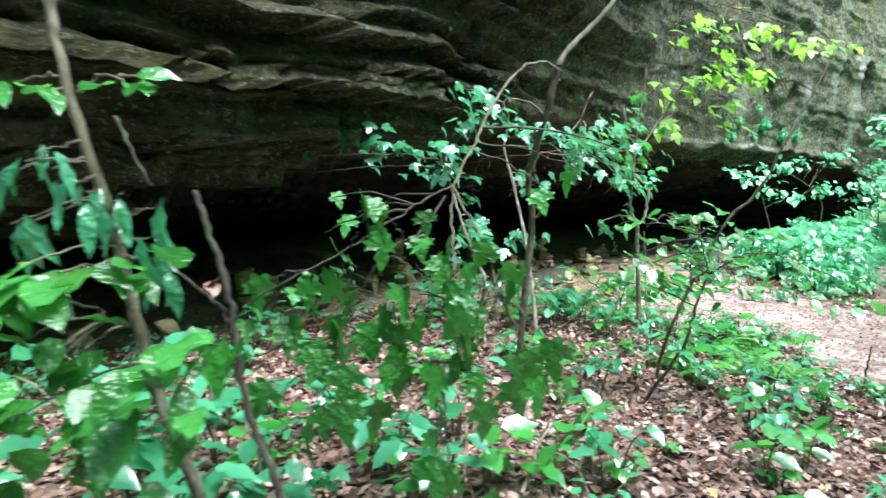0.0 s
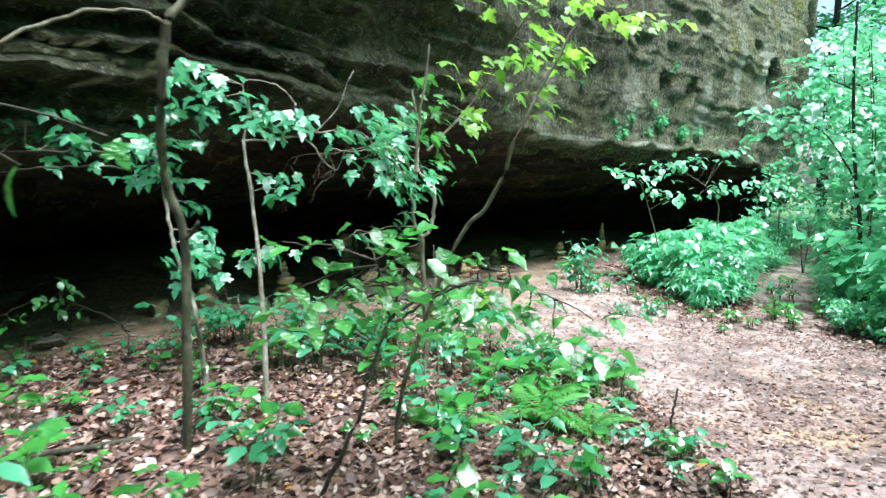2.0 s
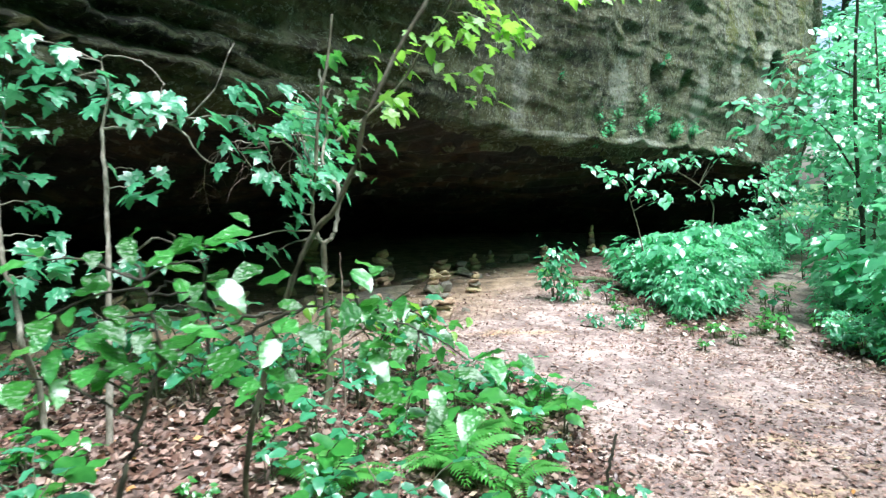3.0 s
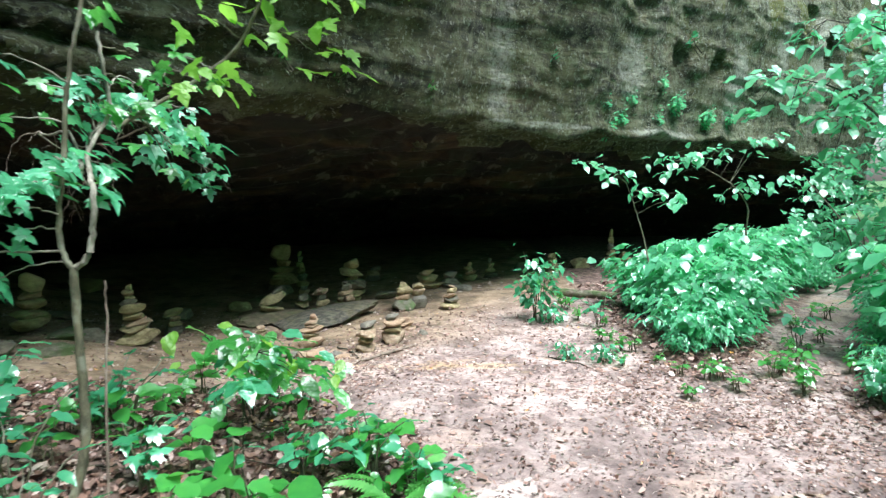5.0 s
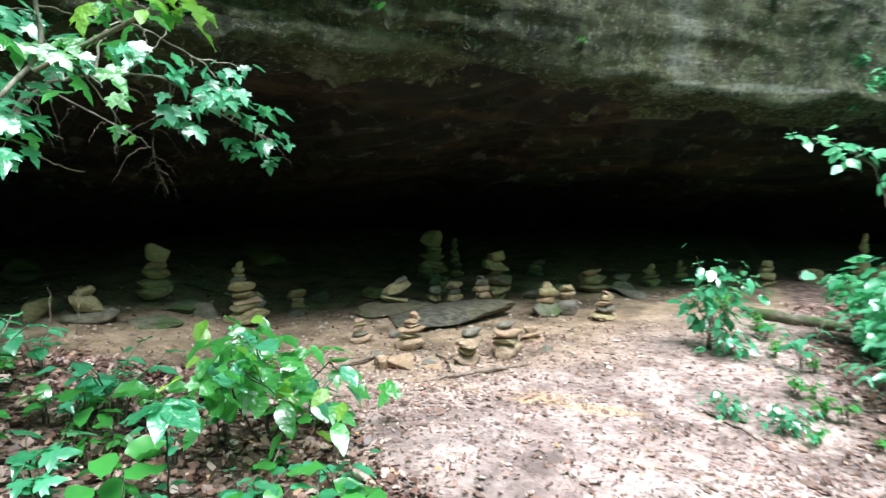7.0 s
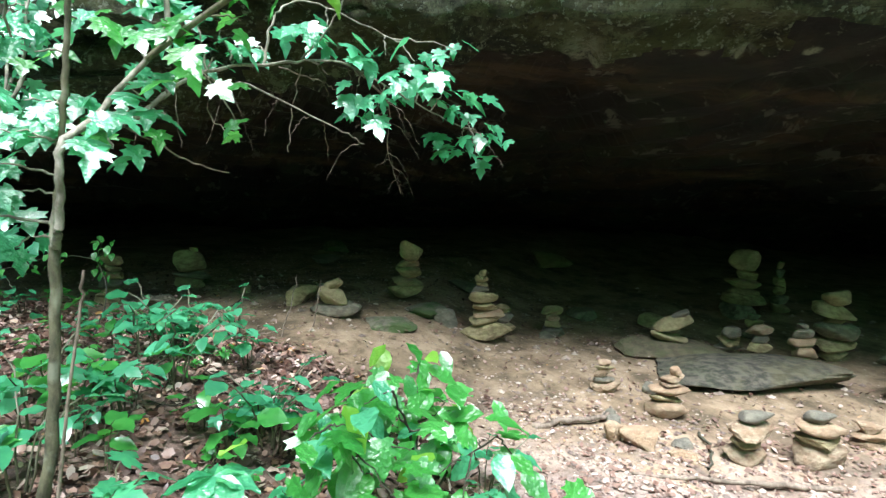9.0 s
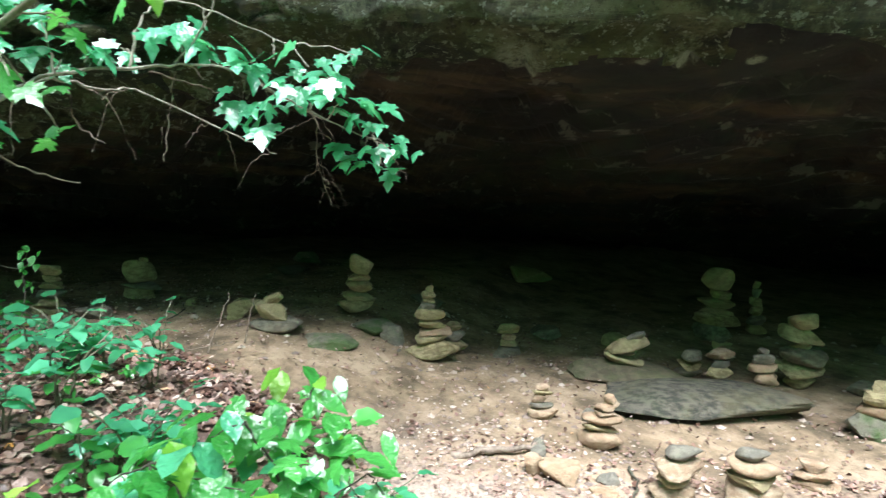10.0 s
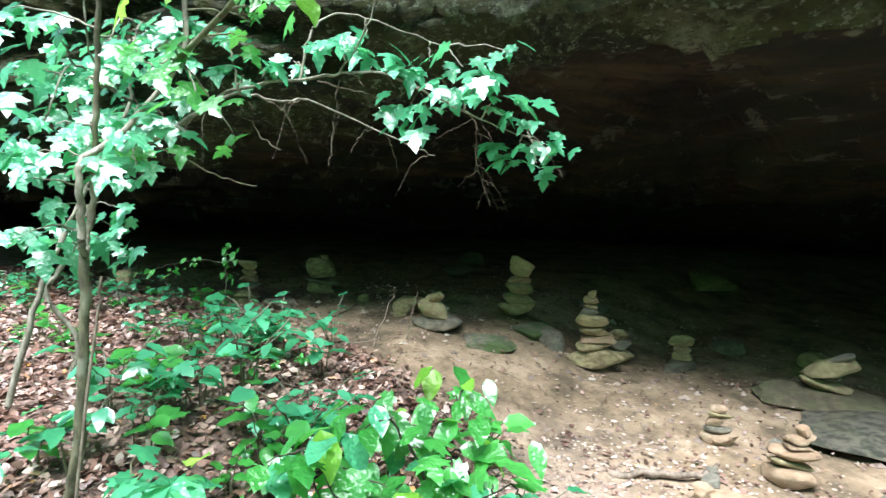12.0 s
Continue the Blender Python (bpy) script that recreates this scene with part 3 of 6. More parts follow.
def rock(x, y, w, d, h, label, mat, seed, yaw=0.0, sink=0.02, angular=0.6, z=None, cuts=4):
    me = stone_mesh("rock", w, d, h, seed, mat, angular, cuts)
    ob = new("rock", me)
    ob.matrix_basis = pose(x, y, (gz(x, y) if z is None else z) - sink, 0, 0, yaw)
    return tagged(ob, label, "rock", "loose rocks on the shelter floor")


B, T, G, M = STONE, STONE_TAN, STONE_GREY, STONE_MOSS
GREY_STACK = "stack of flat grey-buff stones on the sandy shelter floor"
TAN_STACK = "small stack of orange-tan sandstone pieces on sand"
cairn(0.15, 7.7, [0.43, 0.26, 0.26, 0.21, 0.24, 0.14, 0.1, 0.12, 0.06], [0.14, 0.06, 0.055, 0.07, 0.085, 0.05, 0.035, 0.055, 0.05], "tall tapered stack of nine grey-buff stones on a broad base", [B, B, T, B, B, G, B], 1, lean=0.006, off=(0, 0.0, 0.02, 0, -0.01, -0.04, -0.035, -0.03, -0.03))
cairn(0.02, 7.95, [0.3, 0.24, 0.18], [0.1, 0.08, 0.08], "low stack of three grey stones behind a taller one", [B, G], 2)
cairn(-0.6, 7.4, [0.32, 0.29, 0.23, 0.18, 0.21], [0.11, 0.08, 0.1, 0.065, 0.16], "stack of five buff stones beside a mossy rock", [B, B, B, T, B], 3, z=gz(-0.6, 7.4) + 0.03, lean=0.008, tip=(-4, -6, 5, 0, 10))
cairn(-0.4, 6.65, [0.42, 0.25, 0.15], [0.11, 0.12, 0.07], "short stack of three pale stones with a leaning cap", [G, B, B], 4, lean=0.005, off=(0, -0.02, 0.0), tip=(-3, 3, -24))
cairn(-2.0, 5.87, [0.28, 0.34, 0.28, 0.1], [0.1, 0.05, 0.2, 0.05], "two flat stones carrying a large upright boulder", [B, G, B, B], 5, lean=0.004, off=(0, 0.03, 0, 0.04), tip=(0, 2, -6, 0))
cairn(-1.58, 5.2, [0.26, 0.24, 0.22, 0.17, 0.13, 0.18], [0.07, 0.07, 0.08, 0.06, 0.06, 0.09], GREY_STACK, [B, B, G, B, B, B], 6)
cairn(0.11, 8.5, [0.22, 0.15, 0.13, 0.2], [0.1, 0.06, 0.05, 0.08], "little stack of four dull stones in shade", [G, B, T, B], 7)
cairn(1.31, 7.82, [0.2, 0.15, 0.11, 0.13, 0.09], [0.07, 0.03, 0.05, 0.03, 0.035], "small stack of brown stones at the sand's edge", [T, G, T, B, T], 8)
cairn(1.75, 7.85, [0.25, 0.2, 0.22, 0.13, 0.14, 0.07], [0.09, 0.045, 0.05, 0.03, 0.045, 0.055], "stack of thin tan slabs with a pale cube on top", [T, B, T, T, T, T], 9)
cairn(2.27, 7.78, [0.24, 0.2, 0.25, 0.17], [0.08, 0.07, 0.07, 0.07], "stack of flat buff slabs with a grey cap", [T, B, T, G], 10)
cairn(2.48, 8.08, [0.26, 0.23, 0.24, 0.15], [0.13, 0.05, 0.07, 0.06], "stack of tan stones with a dark grey stone on top", [T, B, T, G], 11)
cairn(2.56, 8.53, [0.22, 0.2, 0.13], [0.05, 0.05, 0.05], TAN_STACK, [T], 12)
cairn(0.56, 10.76, [0.42, 0.46, 0.3, 0.36, 0.2, 0.32], [0.14, 0.13, 0.06, 0.09, 0.1, 0.21], "tall stack crowned by one big rounded stone", [G, B, B, B, B, B], 13, lean=0.006, off=(-0.02, 0, -0.02, 0, 0.02, -0.02), tip=(0, 3, 0, -4, 12, 4))
cairn(0.7, 11.25, [0.2, 0.17, 0.15, 0.13, 0.1, 0.08], [0.1, 0.11, 0.1, 0.1, 0.09, 0.08], "thin upright stack of stones in deep shade", [B, G, B], 14)
cairn(1.7, 10.05, [0.22, 0.34, 0.37, 0.16, 0.32, 0.23], [0.1, 0.1, 0.12, 0.06, 0.11, 0.12], "leaning stack of six grey-buff stones on shelter floor", [B, B, G, B, B, B], 15, lean=0.006, off=(0.02, 0.01, 0, 0, -0.01, 0), tip=(0, 0, 3, 0, 6, -10))
cairn(1.58, 9.85, [0.14, 0.13, 0.1], [0.07, 0.06, 0.06], "tiny stack of three brown stones", [B, T], 16)
cairn(2.42, 9.55, [0.36, 0.24, 0.2, 0.12], [0.14, 0.08, 0.08, 0.06], "dark mossy boulder bearing pale and brown stones", [M, T, B, B], 17)
cairn(2.6, 9.72, [0.26, 0.18, 0.16], [0.16, 0.1, 0.07], "stack of reddish stones beside a mossy boulder", [G, T, B], 18)
cairn(2.99, 9.58, [0.3, 0.22, 0.2, 0.14, 0.1], [0.08, 0.08, 0.05, 0.06, 0.04], "stack of five stones on a greenish base", [B, G, T, B, T], 19)
cairn(2.62, 10.95, [0.4, 0.34, 0.24], [0.1, 0.12, 0.08], "pile of pale slabs topped by a rounded stone", [B, B, T], 20)
cairn(2.95, 11.15, [0.34, 0.26], [0.14, 0.1], "squat grey stones at the back of the shelter", [G, G], 21)
cairn(3.26, 11.75, [0.26, 0.22, 0.2, 0.12], [0.1, 0.06, 0.08, 0.07], GREY_STACK, [B, T, B, B], 22)
cairn(3.59, 12.15, [0.28, 0.2, 0.12, 0.08], [0.1, 0.08, 0.08, 0.09], "pointed stack of dull stones in shade", [G, B, B], 23)
cairn(4.58, 12.15, [0.27, 0.24, 0.2, 0.14], [0.1, 0.1, 0.08, 0.08], GREY_STACK, [B], 24)
cairn(5.82, 13.25, [0.3, 0.2, 0.16, 0.13, 0.12], [0.16, 0.12, 0.13, 0.12, 0.14], "tall thin stack of stones far back in shade", [B, B, G], 25, lean=0.01)
cairn(6.05, 13.2, [0.34, 0.26], [0.13, 0.1], "squat pale stones far back in shade", [B], 26)
cairn(-1.98, 4.1, [0.22, 0.18, 0.17], [0.09, 0.08, 0.1], "three grey stones stacked on leaf litter", [G, G, B], 27)
cairn(-2.6, 4.05, [0.26, 0.2, 0.14], [0.1, 0.08, 0.06], "low stack of dull stones in shade", [G, B], 28)
cairn(1.71, 11.75, [0.3, 0.22, 0.18], [0.1, 0.09, 0.07], "low stack of dark stones in deep shade", [G, B], 29)
cairn(1.05, 10.1, [0.2, 0.15, 0.12], [0.1, 0.08, 0.06], "small dull stack beside a tall one", [G, B], 30)

# the long flat slab and the stacks that stand on it
slab = new("slab_rock", stone_mesh("slab_rock", 1.38, 0.72, 0.15, 301, STONE_SLAB, 0.75, 5))
slab.matrix_basis = pose(1.64, 8.93, gz(1.64, 8.93) - 0.01, -5, 1.5, 60)
tagged(slab, "long flat grey slab with mossy edges on sand", "rock slab")
slab2 = new("slab_rock", stone_mesh("slab_rock", 0.9, 0.5, 0.15, 302, STONE_SLAB_BUFF, 0.6, 5))
slab2.matrix_basis = pose(1.08, 8.87, gz(1.08, 8.87) - 0.03, -3, 3, 52)
tagged(slab2, "thick grey-buff slab with damp sides behind the long slab", "rock slab")
cairn(1.02, 8.86, [0.34, 0.22, 0.3, 0.15], [0.08, 0.06, 0.075, 0.05], "crooked stack of brown slabs on a flat rock", [B, G, B, G], 31, z=0.11, lean=0.004, off=(0, 0.02, 0.03, 0.1), tip=(9, 0, -14, -22))
cairn(1.2, 9.42, [0.2, 0.19, 0.16], [0.08, 0.08, 0.08], "small brown stack behind a flat grey slab", [G, B, G], 32)
cairn(1.45, 9.42, [0.2, 0.15, 0.19], [0.08, 0.07, 0.07], "orange-topped small stack behind a flat grey slab", [B, G, T], 33, z=0.06)
cairn(1.76, 9.48, [0.17, 0.2, 0.15, 0.09], [0.09, 0.06, 0.07, 0.045], "small grey stack of stones on a flat slab", [T, T, G, G], 34, z=0.1)

for i, (x, y, w, d, h, mat, label) in enumerate([
        (-0.1, 7.48, 0.21, 0.17, 0.15, G, "bluish grey boulder on damp sand"), (1.9, 7.38, 0.23, 0.15, 0.12, T, "pale yellow angular sandstone block"),
        (1.72, 7.42, 0.13, 0.09, 0.09, G, "dark grey stone leaning by a root"), (1.62, 7.5, 0.14, 0.08, 0.07, G, "dark angular stone on sand"),
        (1.8, 7.3, 0.1, 0.1, 0.13, T, "upright tan sandstone chip"), (1.5, 8.05, 0.14, 0.1, 0.08, G, "bluish grey stone on damp sand"),
        (-0.82, 6.53, 0.33, 0.19, 0.17, B, "tilted grey-buff block beside a short stack"), (-0.95, 6.75, 0.18, 0.13, 0.14, G, "small dull stone on damp sand"),
        (-0.32, 7.4, 0.42, 0.3, 0.14, M, "low mossy green boulder half sunk in sand"), (-0.1, 6.95, 0.46, 0.34, 0.12, M, "half-buried mossy boulder on damp sand"),
        (0.1, 8.45, 0.35, 0.2, 0.08, G, "flat dark stone in shade"), (-1.35, 6.2, 0.16, 0.12, 0.08, B, "small pale angular stone on sand"),
        (2.1, 7.5, 0.16, 0.11, 0.06, T, "flat reddish stone on gravel"), (2.02, 7.62, 0.13, 0.1, 0.05, G, "thin dark stone flake on sand"),
        (2.75, 8.3, 0.14, 0.1, 0.06, G, "small grey stone by the slab"), (2.4, 8.3, 0.1, 0.08, 0.05, G, "small bluish grey stone by the slab"),
        (-3.6, 8.0, 0.4, 0.3, 0.2, M, "dull boulder far back in shade"), (-2.3, 10.8, 0.6, 0.5, 0.2, B, "dull boulder in deep shade"),
        (-2.9, 7.6, 0.6, 0.3, 0.1, G, "flat dull slab in shade"), (-1.1, 8.4, 0.5, 0.3, 0.1, G, "flat dull slab on shelter floor"),
        (2.1, 10.4, 0.4, 0.3, 0.12, G, "flat grey rock in shade"), (2.3, 10.7, 0.3, 0.2, 0.14, B, "dull block of stone in shade"),
        (3.1, 10.9, 0.5, 0.3, 0.08, G, "flat slab on shelter floor"), (4.2, 12.6, 0.4, 0.3, 0.2, G, "dull boulder in shade"),
        (5.2, 12.9, 0.35, 0.3, 0.2, B, "dull boulder far back in shade"), (-1.2, 5.5, 0.3, 0.2, 0.1, G, "flat dark stone on sand"),
        (-0.2, 9.2, 0.4, 0.3, 0.12, G, "dark stone in deep shade"), (0.4, 9.5, 0.3, 0.25, 0.14, B, "dull stone in deep shade")]):
    rock(x, y, w, d, h, label, mat, 400 + i, yaw=(i * 47) % 180, angular=0.75, sink=0.07 if mat is M else 0.02)


# limbs and leaf sprays of the saplings
A_LEFT = [(1.62, 4.85, 1.15), (1.58, 4.85, 1.21), (1.56, 4.87, 1.34), (1.58, 4.89, 1.55), (1.6, 4.91, 1.78), (1.62, 4.93, 1.97), (1.66, 4.96, 2.17), (1.69, 4.99, 2.44)]
A_RIGHT = [(1.62, 4.85, 1.15), (1.67, 4.86, 1.19), (1.7, 4.87, 1.31), (1.71, 4.88, 1.46), (1.65, 4.96, 1.54), (1.6, 5.04, 1.64), (1.62, 5.18, 1.83), (1.6, 5.19, 1.99), (1.58, 5.2, 2.18)]
A_LONG = [(1.59, 4.96, 1.53), (1.52, 5.1, 1.57), (1.35, 5.3, 1.74), (1.09, 5.51, 1.76), (0.92, 5.67, 1.78), (0.92, 6.07, 1.62), (0.81, 6.29, 1.55)]
A_LONG2 = [(1.52, 5.1, 1.57), (1.45, 5.31, 1.74), (1.36, 5.58, 1.82), (1.36, 5.78, 1.86), (1.37, 5.97, 1.85), (1.38, 6.19, 1.76), (1.41, 6.42, 1.66), (1.4, 6.57, 1.63)]
A_THIN = [(1.36, 5.58, 1.82), (1.35, 5.61, 1.97), (1.36, 5.67, 2.06), (1.35, 5.85, 2.09), (1.35, 6.17, 2)]
A_HANG = [(1.37, 5.97, 1.85), (0.9, 6.36, 1.8), (0.46, 6.63, 1.77), (0.35, 6.69, 1.52), (0.36, 6.78, 1.26)]
A_DROOP = [(1.56, 5.03, 1.54), (1.53, 5.1, 1.52), (1.48, 5.26, 1.43), (1.48, 5.41, 1.39)]
A_TWIG = [(1.35, 5.74, 1.83), (1.27, 5.72, 1.63), (1.29, 5.7, 1.48)]
A_TWIG2 = [(1.33, 5.65, 1.82), (1.28, 5.84, 1.79), (1.21, 5.95, 1.77)]
A_TWIG3 = [(1.27, 5.38, 1.73), (1.19, 5.42, 1.6), (1.22, 5.5, 1.54)]
A_UP = [(1.35, 5.74, 1.86), (1.46, 5.82, 1.99), (1.56, 5.89, 2.18)]
A_LEAVES_1 = [(1.43, 6.65, 1.57), (1.4, 6.52, 1.56), (1.43, 6.6, 1.51), (1.4, 6.58, 1.69), (1.42, 6.48, 1.73), (1.41, 6.36, 1.9), (1.39, 6.26, 1.91), (1.39, 6.11, 1.92), (1.43, 6.45, 1.98), (1.37, 6.14, 1.76), (1.41, 6.28, 1.8), (1.44, 6.38, 1.77), (1.33, 6, 1.75), (1.37, 6.08, 1.68), (1.36, 5.85, 2), (1.34, 5.74, 1.96), (1.35, 5.97, 1.94), (1.3, 5.56, 1.9)]
A_LEAVES_2 = [(1.37, 5.45, 1.85), (1.43, 5.31, 1.96), (1.45, 5.39, 1.92), (1.51, 5.22, 1.96), (1.47, 5.04, 1.86), (1.52, 5.18, 1.73), (1.57, 5.11, 1.63), (1.6, 4.99, 1.55), (1.62, 5.02, 1.46), (1.58, 4.89, 1.51), (1.55, 4.8, 1.49), (1.56, 4.87, 1.61), (1.58, 4.72, 1.5), (1.65, 4.8, 1.59), (1.53, 4.68, 1.41), (1.46, 4.74, 1.31), (1.38, 4.74, 1.13), (1.2, 4.52, 1.18), (1.56, 4.66, 1.96), (1.52, 5.22, 1.83), (1.46, 5.37, 1.81), (1.48, 5.12, 1.97), (1.6, 5.18, 1.58)]
A_LEAVES_3 = [(1.81, 5.49, 2.13), (1.85, 5.15, 1.77), (1.85, 5.25, 1.69), (1.67, 5.05, 1.83), (1.78, 5.16, 1.85), (1.4, 4.95, 1.91), (1.43, 4.83, 1.76), (1.65, 5.09, 2.24), (1.9, 5.48, 2.01), (1.42, 5.01, 1.53), (1.56, 5.01, 1.51)]
A_CROWN_BR = [(1.68, 5.12, 1.74), (2.03, 5.51, 2.11), (2.22, 5.54, 2.39), (2.47, 5.57, 2.77), (2.76, 5.61, 3.29)]
A_CROWN = [(2.2, 5.49, 2.84), (2.39, 5.49, 2.93), (2.29, 5.44, 2.45), (2.52, 5.43, 2.51), (2.71, 5.42, 2.47), (2.01, 5.43, 2.28), (2.52, 5.38, 2.1), (2, 5.4, 1.98), (2.9, 5.45, 2.84), (3.17, 5.42, 2.72), (3.45, 5.41, 2.72), (2.62, 5.45, 2.7), (2.85, 5.4, 2.42)]
A_LEAVES_4 = [(1.63, 5.43, 2.1), (1.77, 5.42, 2.05), (1.54, 5.42, 1.99), (1.72, 5.4, 1.89), (1.81, 5.36, 1.55), (1.66, 5.42, 2.01)]
B_UP = [(0.62, 3.25, 2.1), (0.66, 3.29, 2.19), (0.8, 3.38, 2.34), (0.98, 3.44, 2.53), (1.17, 3.47, 2.82)]
B_ARCH = [(0.61, 3.23, 2.11), (0.53, 3.19, 2.14), (0.37, 2.98, 2.05), (0.22, 2.71, 1.84), (0.12, 2.48, 1.64), (0.04, 2.31, 1.49)]
B_ARCH_L = [(0.04, 2.31, 1.49), (-0.09, 2.16, 1.43), (-0.17, 2.05, 1.37), (-0.34, 1.89, 1.27), (-0.48, 1.73, 1.2)]
B_ARCH_D = [(0.04, 2.31, 1.47), (0.03, 2.1, 1.35), (0.04, 1.93, 1.21), (0.01, 1.86, 1.07), (-0.02, 1.8, 0.94)]
B_ARCH_R = [(0.04, 2.31, 1.49), (0.09, 2.1, 1.38), (0.15, 1.99, 1.28), (0.18, 1.87, 1.14)]
B_ARCH_M = [(0.01, 2.26, 1.45), (-0.09, 1.99, 1.32), (-0.18, 1.94, 1.28), (-0.27, 1.87, 1.14), (-0.33, 1.81, 1.02)]
F_BIG = [(-0.32, 1.83, 1.18), (-0.25, 1.86, 1.45), (-0.17, 1.85, 1.39), (-0.26, 1.84, 1.35), (-0.04, 1.84, 1.32), (-0.11, 1.83, 1.24), (0.14, 1.84, 1.28), (0.19, 1.83, 1.22), (0.12, 1.82, 1.11), (-0.15, 1.82, 1.11), (-0.08, 1.82, 1.15), (-0.26, 1.82, 1.13), (-0.42, 1.83, 1.19), (-0.53, 1.83, 1.2), (-0.47, 1.81, 1.08), (-0.4, 1.8, 0.99), (-0.55, 1.81, 1.08), (-0.6, 1.8, 0.95), (-0.72, 1.81, 1.01)]
F_BIG2 = [(-0.32, 1.75, 0.95), (-0.25, 1.76, 1.09), (-0.01, 1.76, 1.09), (0.03, 1.78, 1.23), (0.15, 1.76, 1.02), (0.24, 1.76, 1.04), (0.32, 1.76, 1.02), (0.27, 1.75, 0.93), (0.13, 1.75, 0.93), (0.17, 1.74, 0.86), (0.06, 1.76, 1), (-0.11, 1.76, 1), (-0.15, 1.75, 0.92), (-0.08, 1.73, 0.81), (-0.5, 1.74, 0.85), (-0.39, 1.73, 0.78), (-0.32, 1.74, 0.83), (-0.02, 1.72, 0.69), (0.03, 1.71, 0.62), (-0.25, 1.76, 1.02), (-0.04, 1.75, 0.95)]
F_HI = [(-0.47, 2.47, 1.44), (-0.39, 2.46, 1.36), (-0.5, 2.45, 1.29), (-0.3, 2.46, 1.4), (0.42, 2.44, 1.48), (0.55, 2.45, 1.56), (0.76, 2.45, 1.63)]
C_STEM = [(0.69, 4.24, 0.34), (0.67, 4.34, 0.75), (0.62, 4.48, 1.13), (0.56, 4.63, 1.47), (0.49, 4.77, 1.79)]
C_BR1 = [(0.49, 4.77, 1.79), (0.67, 4.76, 1.79), (0.88, 4.74, 1.8), (1.06, 4.71, 1.6), (1.14, 4.72, 1.73)]
C_BR2 = [(0.88, 4.74, 1.8), (1.07, 4.75, 1.96), (1.2, 4.77, 2.23)]
C_BR3 = [(0.49, 4.77, 1.79), (0.53, 4.79, 2), (0.5, 4.81, 2.16), (0.71, 4.79, 2.14), (0.83, 4.77, 2.02)]
C_BR4 = [(0.7, 4.76, 1.8), (0.99, 4.74, 1.84), (1.24, 4.72, 1.83), (1.38, 4.69, 1.64)]
C_LEAVES = [(0.16, 4.79, 2.25), (0.32, 4.77, 2.17), (0.47, 4.75, 2.08), (0.22, 4.76, 1.98), (0.65, 4.73, 1.98), (0.82, 4.71, 1.94), (0.5, 4.73, 1.91), (0.68, 4.71, 1.84), (1.27, 4.68, 1.99), (1.1, 4.68, 1.83), (1.24, 4.66, 1.78), (1.24, 4.65, 1.67), (1.42, 4.62, 1.53), (1.32, 4.66, 1.81), (0.4, 4.75, 2), (0.89, 4.7, 1.89), (0.68, 4.68, 1.57), (0.73, 4.67, 1.48), (0.53, 4.64, 1.08), (0.63, 4.63, 1.04)]
D_STEM = [(0.31, 4.27, 0.77), (0.27, 4.33, 0.89), (0.16, 4.42, 1.15), (0.11, 4.49, 1.31), (0.03, 4.63, 1.61), (0.03, 4.71, 1.82)]
D_BR1 = [(-0.02, 4.41, 1.61), (-0.28, 4.42, 1.62), (-0.53, 4.43, 1.62), (-0.82, 4.45, 1.59), (-1.18, 4.46, 1.57)]
D_BR2 = [(0.05, 4.41, 1.65), (-0.31, 4.43, 1.71), (-0.64, 4.45, 1.71), (-1.04, 4.47, 1.7), (-1.33, 4.48, 1.64)]
D_LEAVES = [(0.03, 4.71, 1.82), (-0.11, 4.71, 1.75), (0.17, 4.69, 1.78), (0.06, 4.68, 1.65), (-0.15, 4.7, 1.61), (0.16, 4.66, 1.54), (0.2, 4.65, 1.4), (0.23, 4.62, 1.23), (0.26, 4.61, 1.12), (0.22, 4.6, 1), (-0.77, 4.76, 1.83), (-0.6, 4.74, 1.74), (-0.91, 4.78, 1.86), (-0.53, 4.75, 1.83)]
D_LEAVES_2 = [(-1.44, 4.5, 1.8), (-1.18, 4.49, 1.82), (-1.04, 4.48, 1.78), (-0.82, 4.48, 1.91), (-0.64, 4.47, 1.89), (-0.49, 4.45, 1.74), (-0.35, 4.44, 1.76), (-0.02, 4.42, 1.72), (0.09, 4.42, 1.79), (0.13, 4.43, 1.9), (0.24, 4.46, 2.16), (0.27, 4.44, 2.05), (0.05, 4.4, 1.58), (0.26, 4.34, 1.14), (0.34, 4.32, 1.07)]
E_UP = [(1.73, 3.59, 1.23), (1.89, 3.52, 1.44), (2, 3.45, 1.74), (2.26, 3.5, 2.2)]
E_BR = [(1.45, 3.39, 0.92), (1.6, 3.39, 1.01), (1.77, 3.39, 1.08), (1.94, 3.37, 1.08), (2.13, 3.35, 1.01)]
E_BR2 = [(1.46, 3.39, 0.94), (1.45, 3.42, 1.14), (1.43, 3.43, 1.26), (1.31, 3.44, 1.31)]
E_LEAVES = [(1.36, 3.39, 1.34), (1.5, 3.38, 1.3), (1.19, 3.4, 1.24), (1.48, 3.37, 1.23), (1.79, 3.35, 1.23), (1.84, 3.34, 1.16), (2, 3.32, 1.1), (2.07, 3.31, 1.01), (2.18, 3.29, 0.95), (2.28, 3.28, 0.93), (1.9, 3.32, 1.01), (1.59, 3.35, 1.09), (1.45, 3.34, 0.9), (1.33, 3.37, 1.1), (1.73, 3.32, 0.88), (1.64, 3.33, 0.95), (1.93, 3.33, 1.16), (1.81, 3.33, 1.05), (2, 3.3, 0.95), (2.11, 3.29, 0.85), (1.54, 3.33, 0.86), (1.36, 3.35, 0.96)]
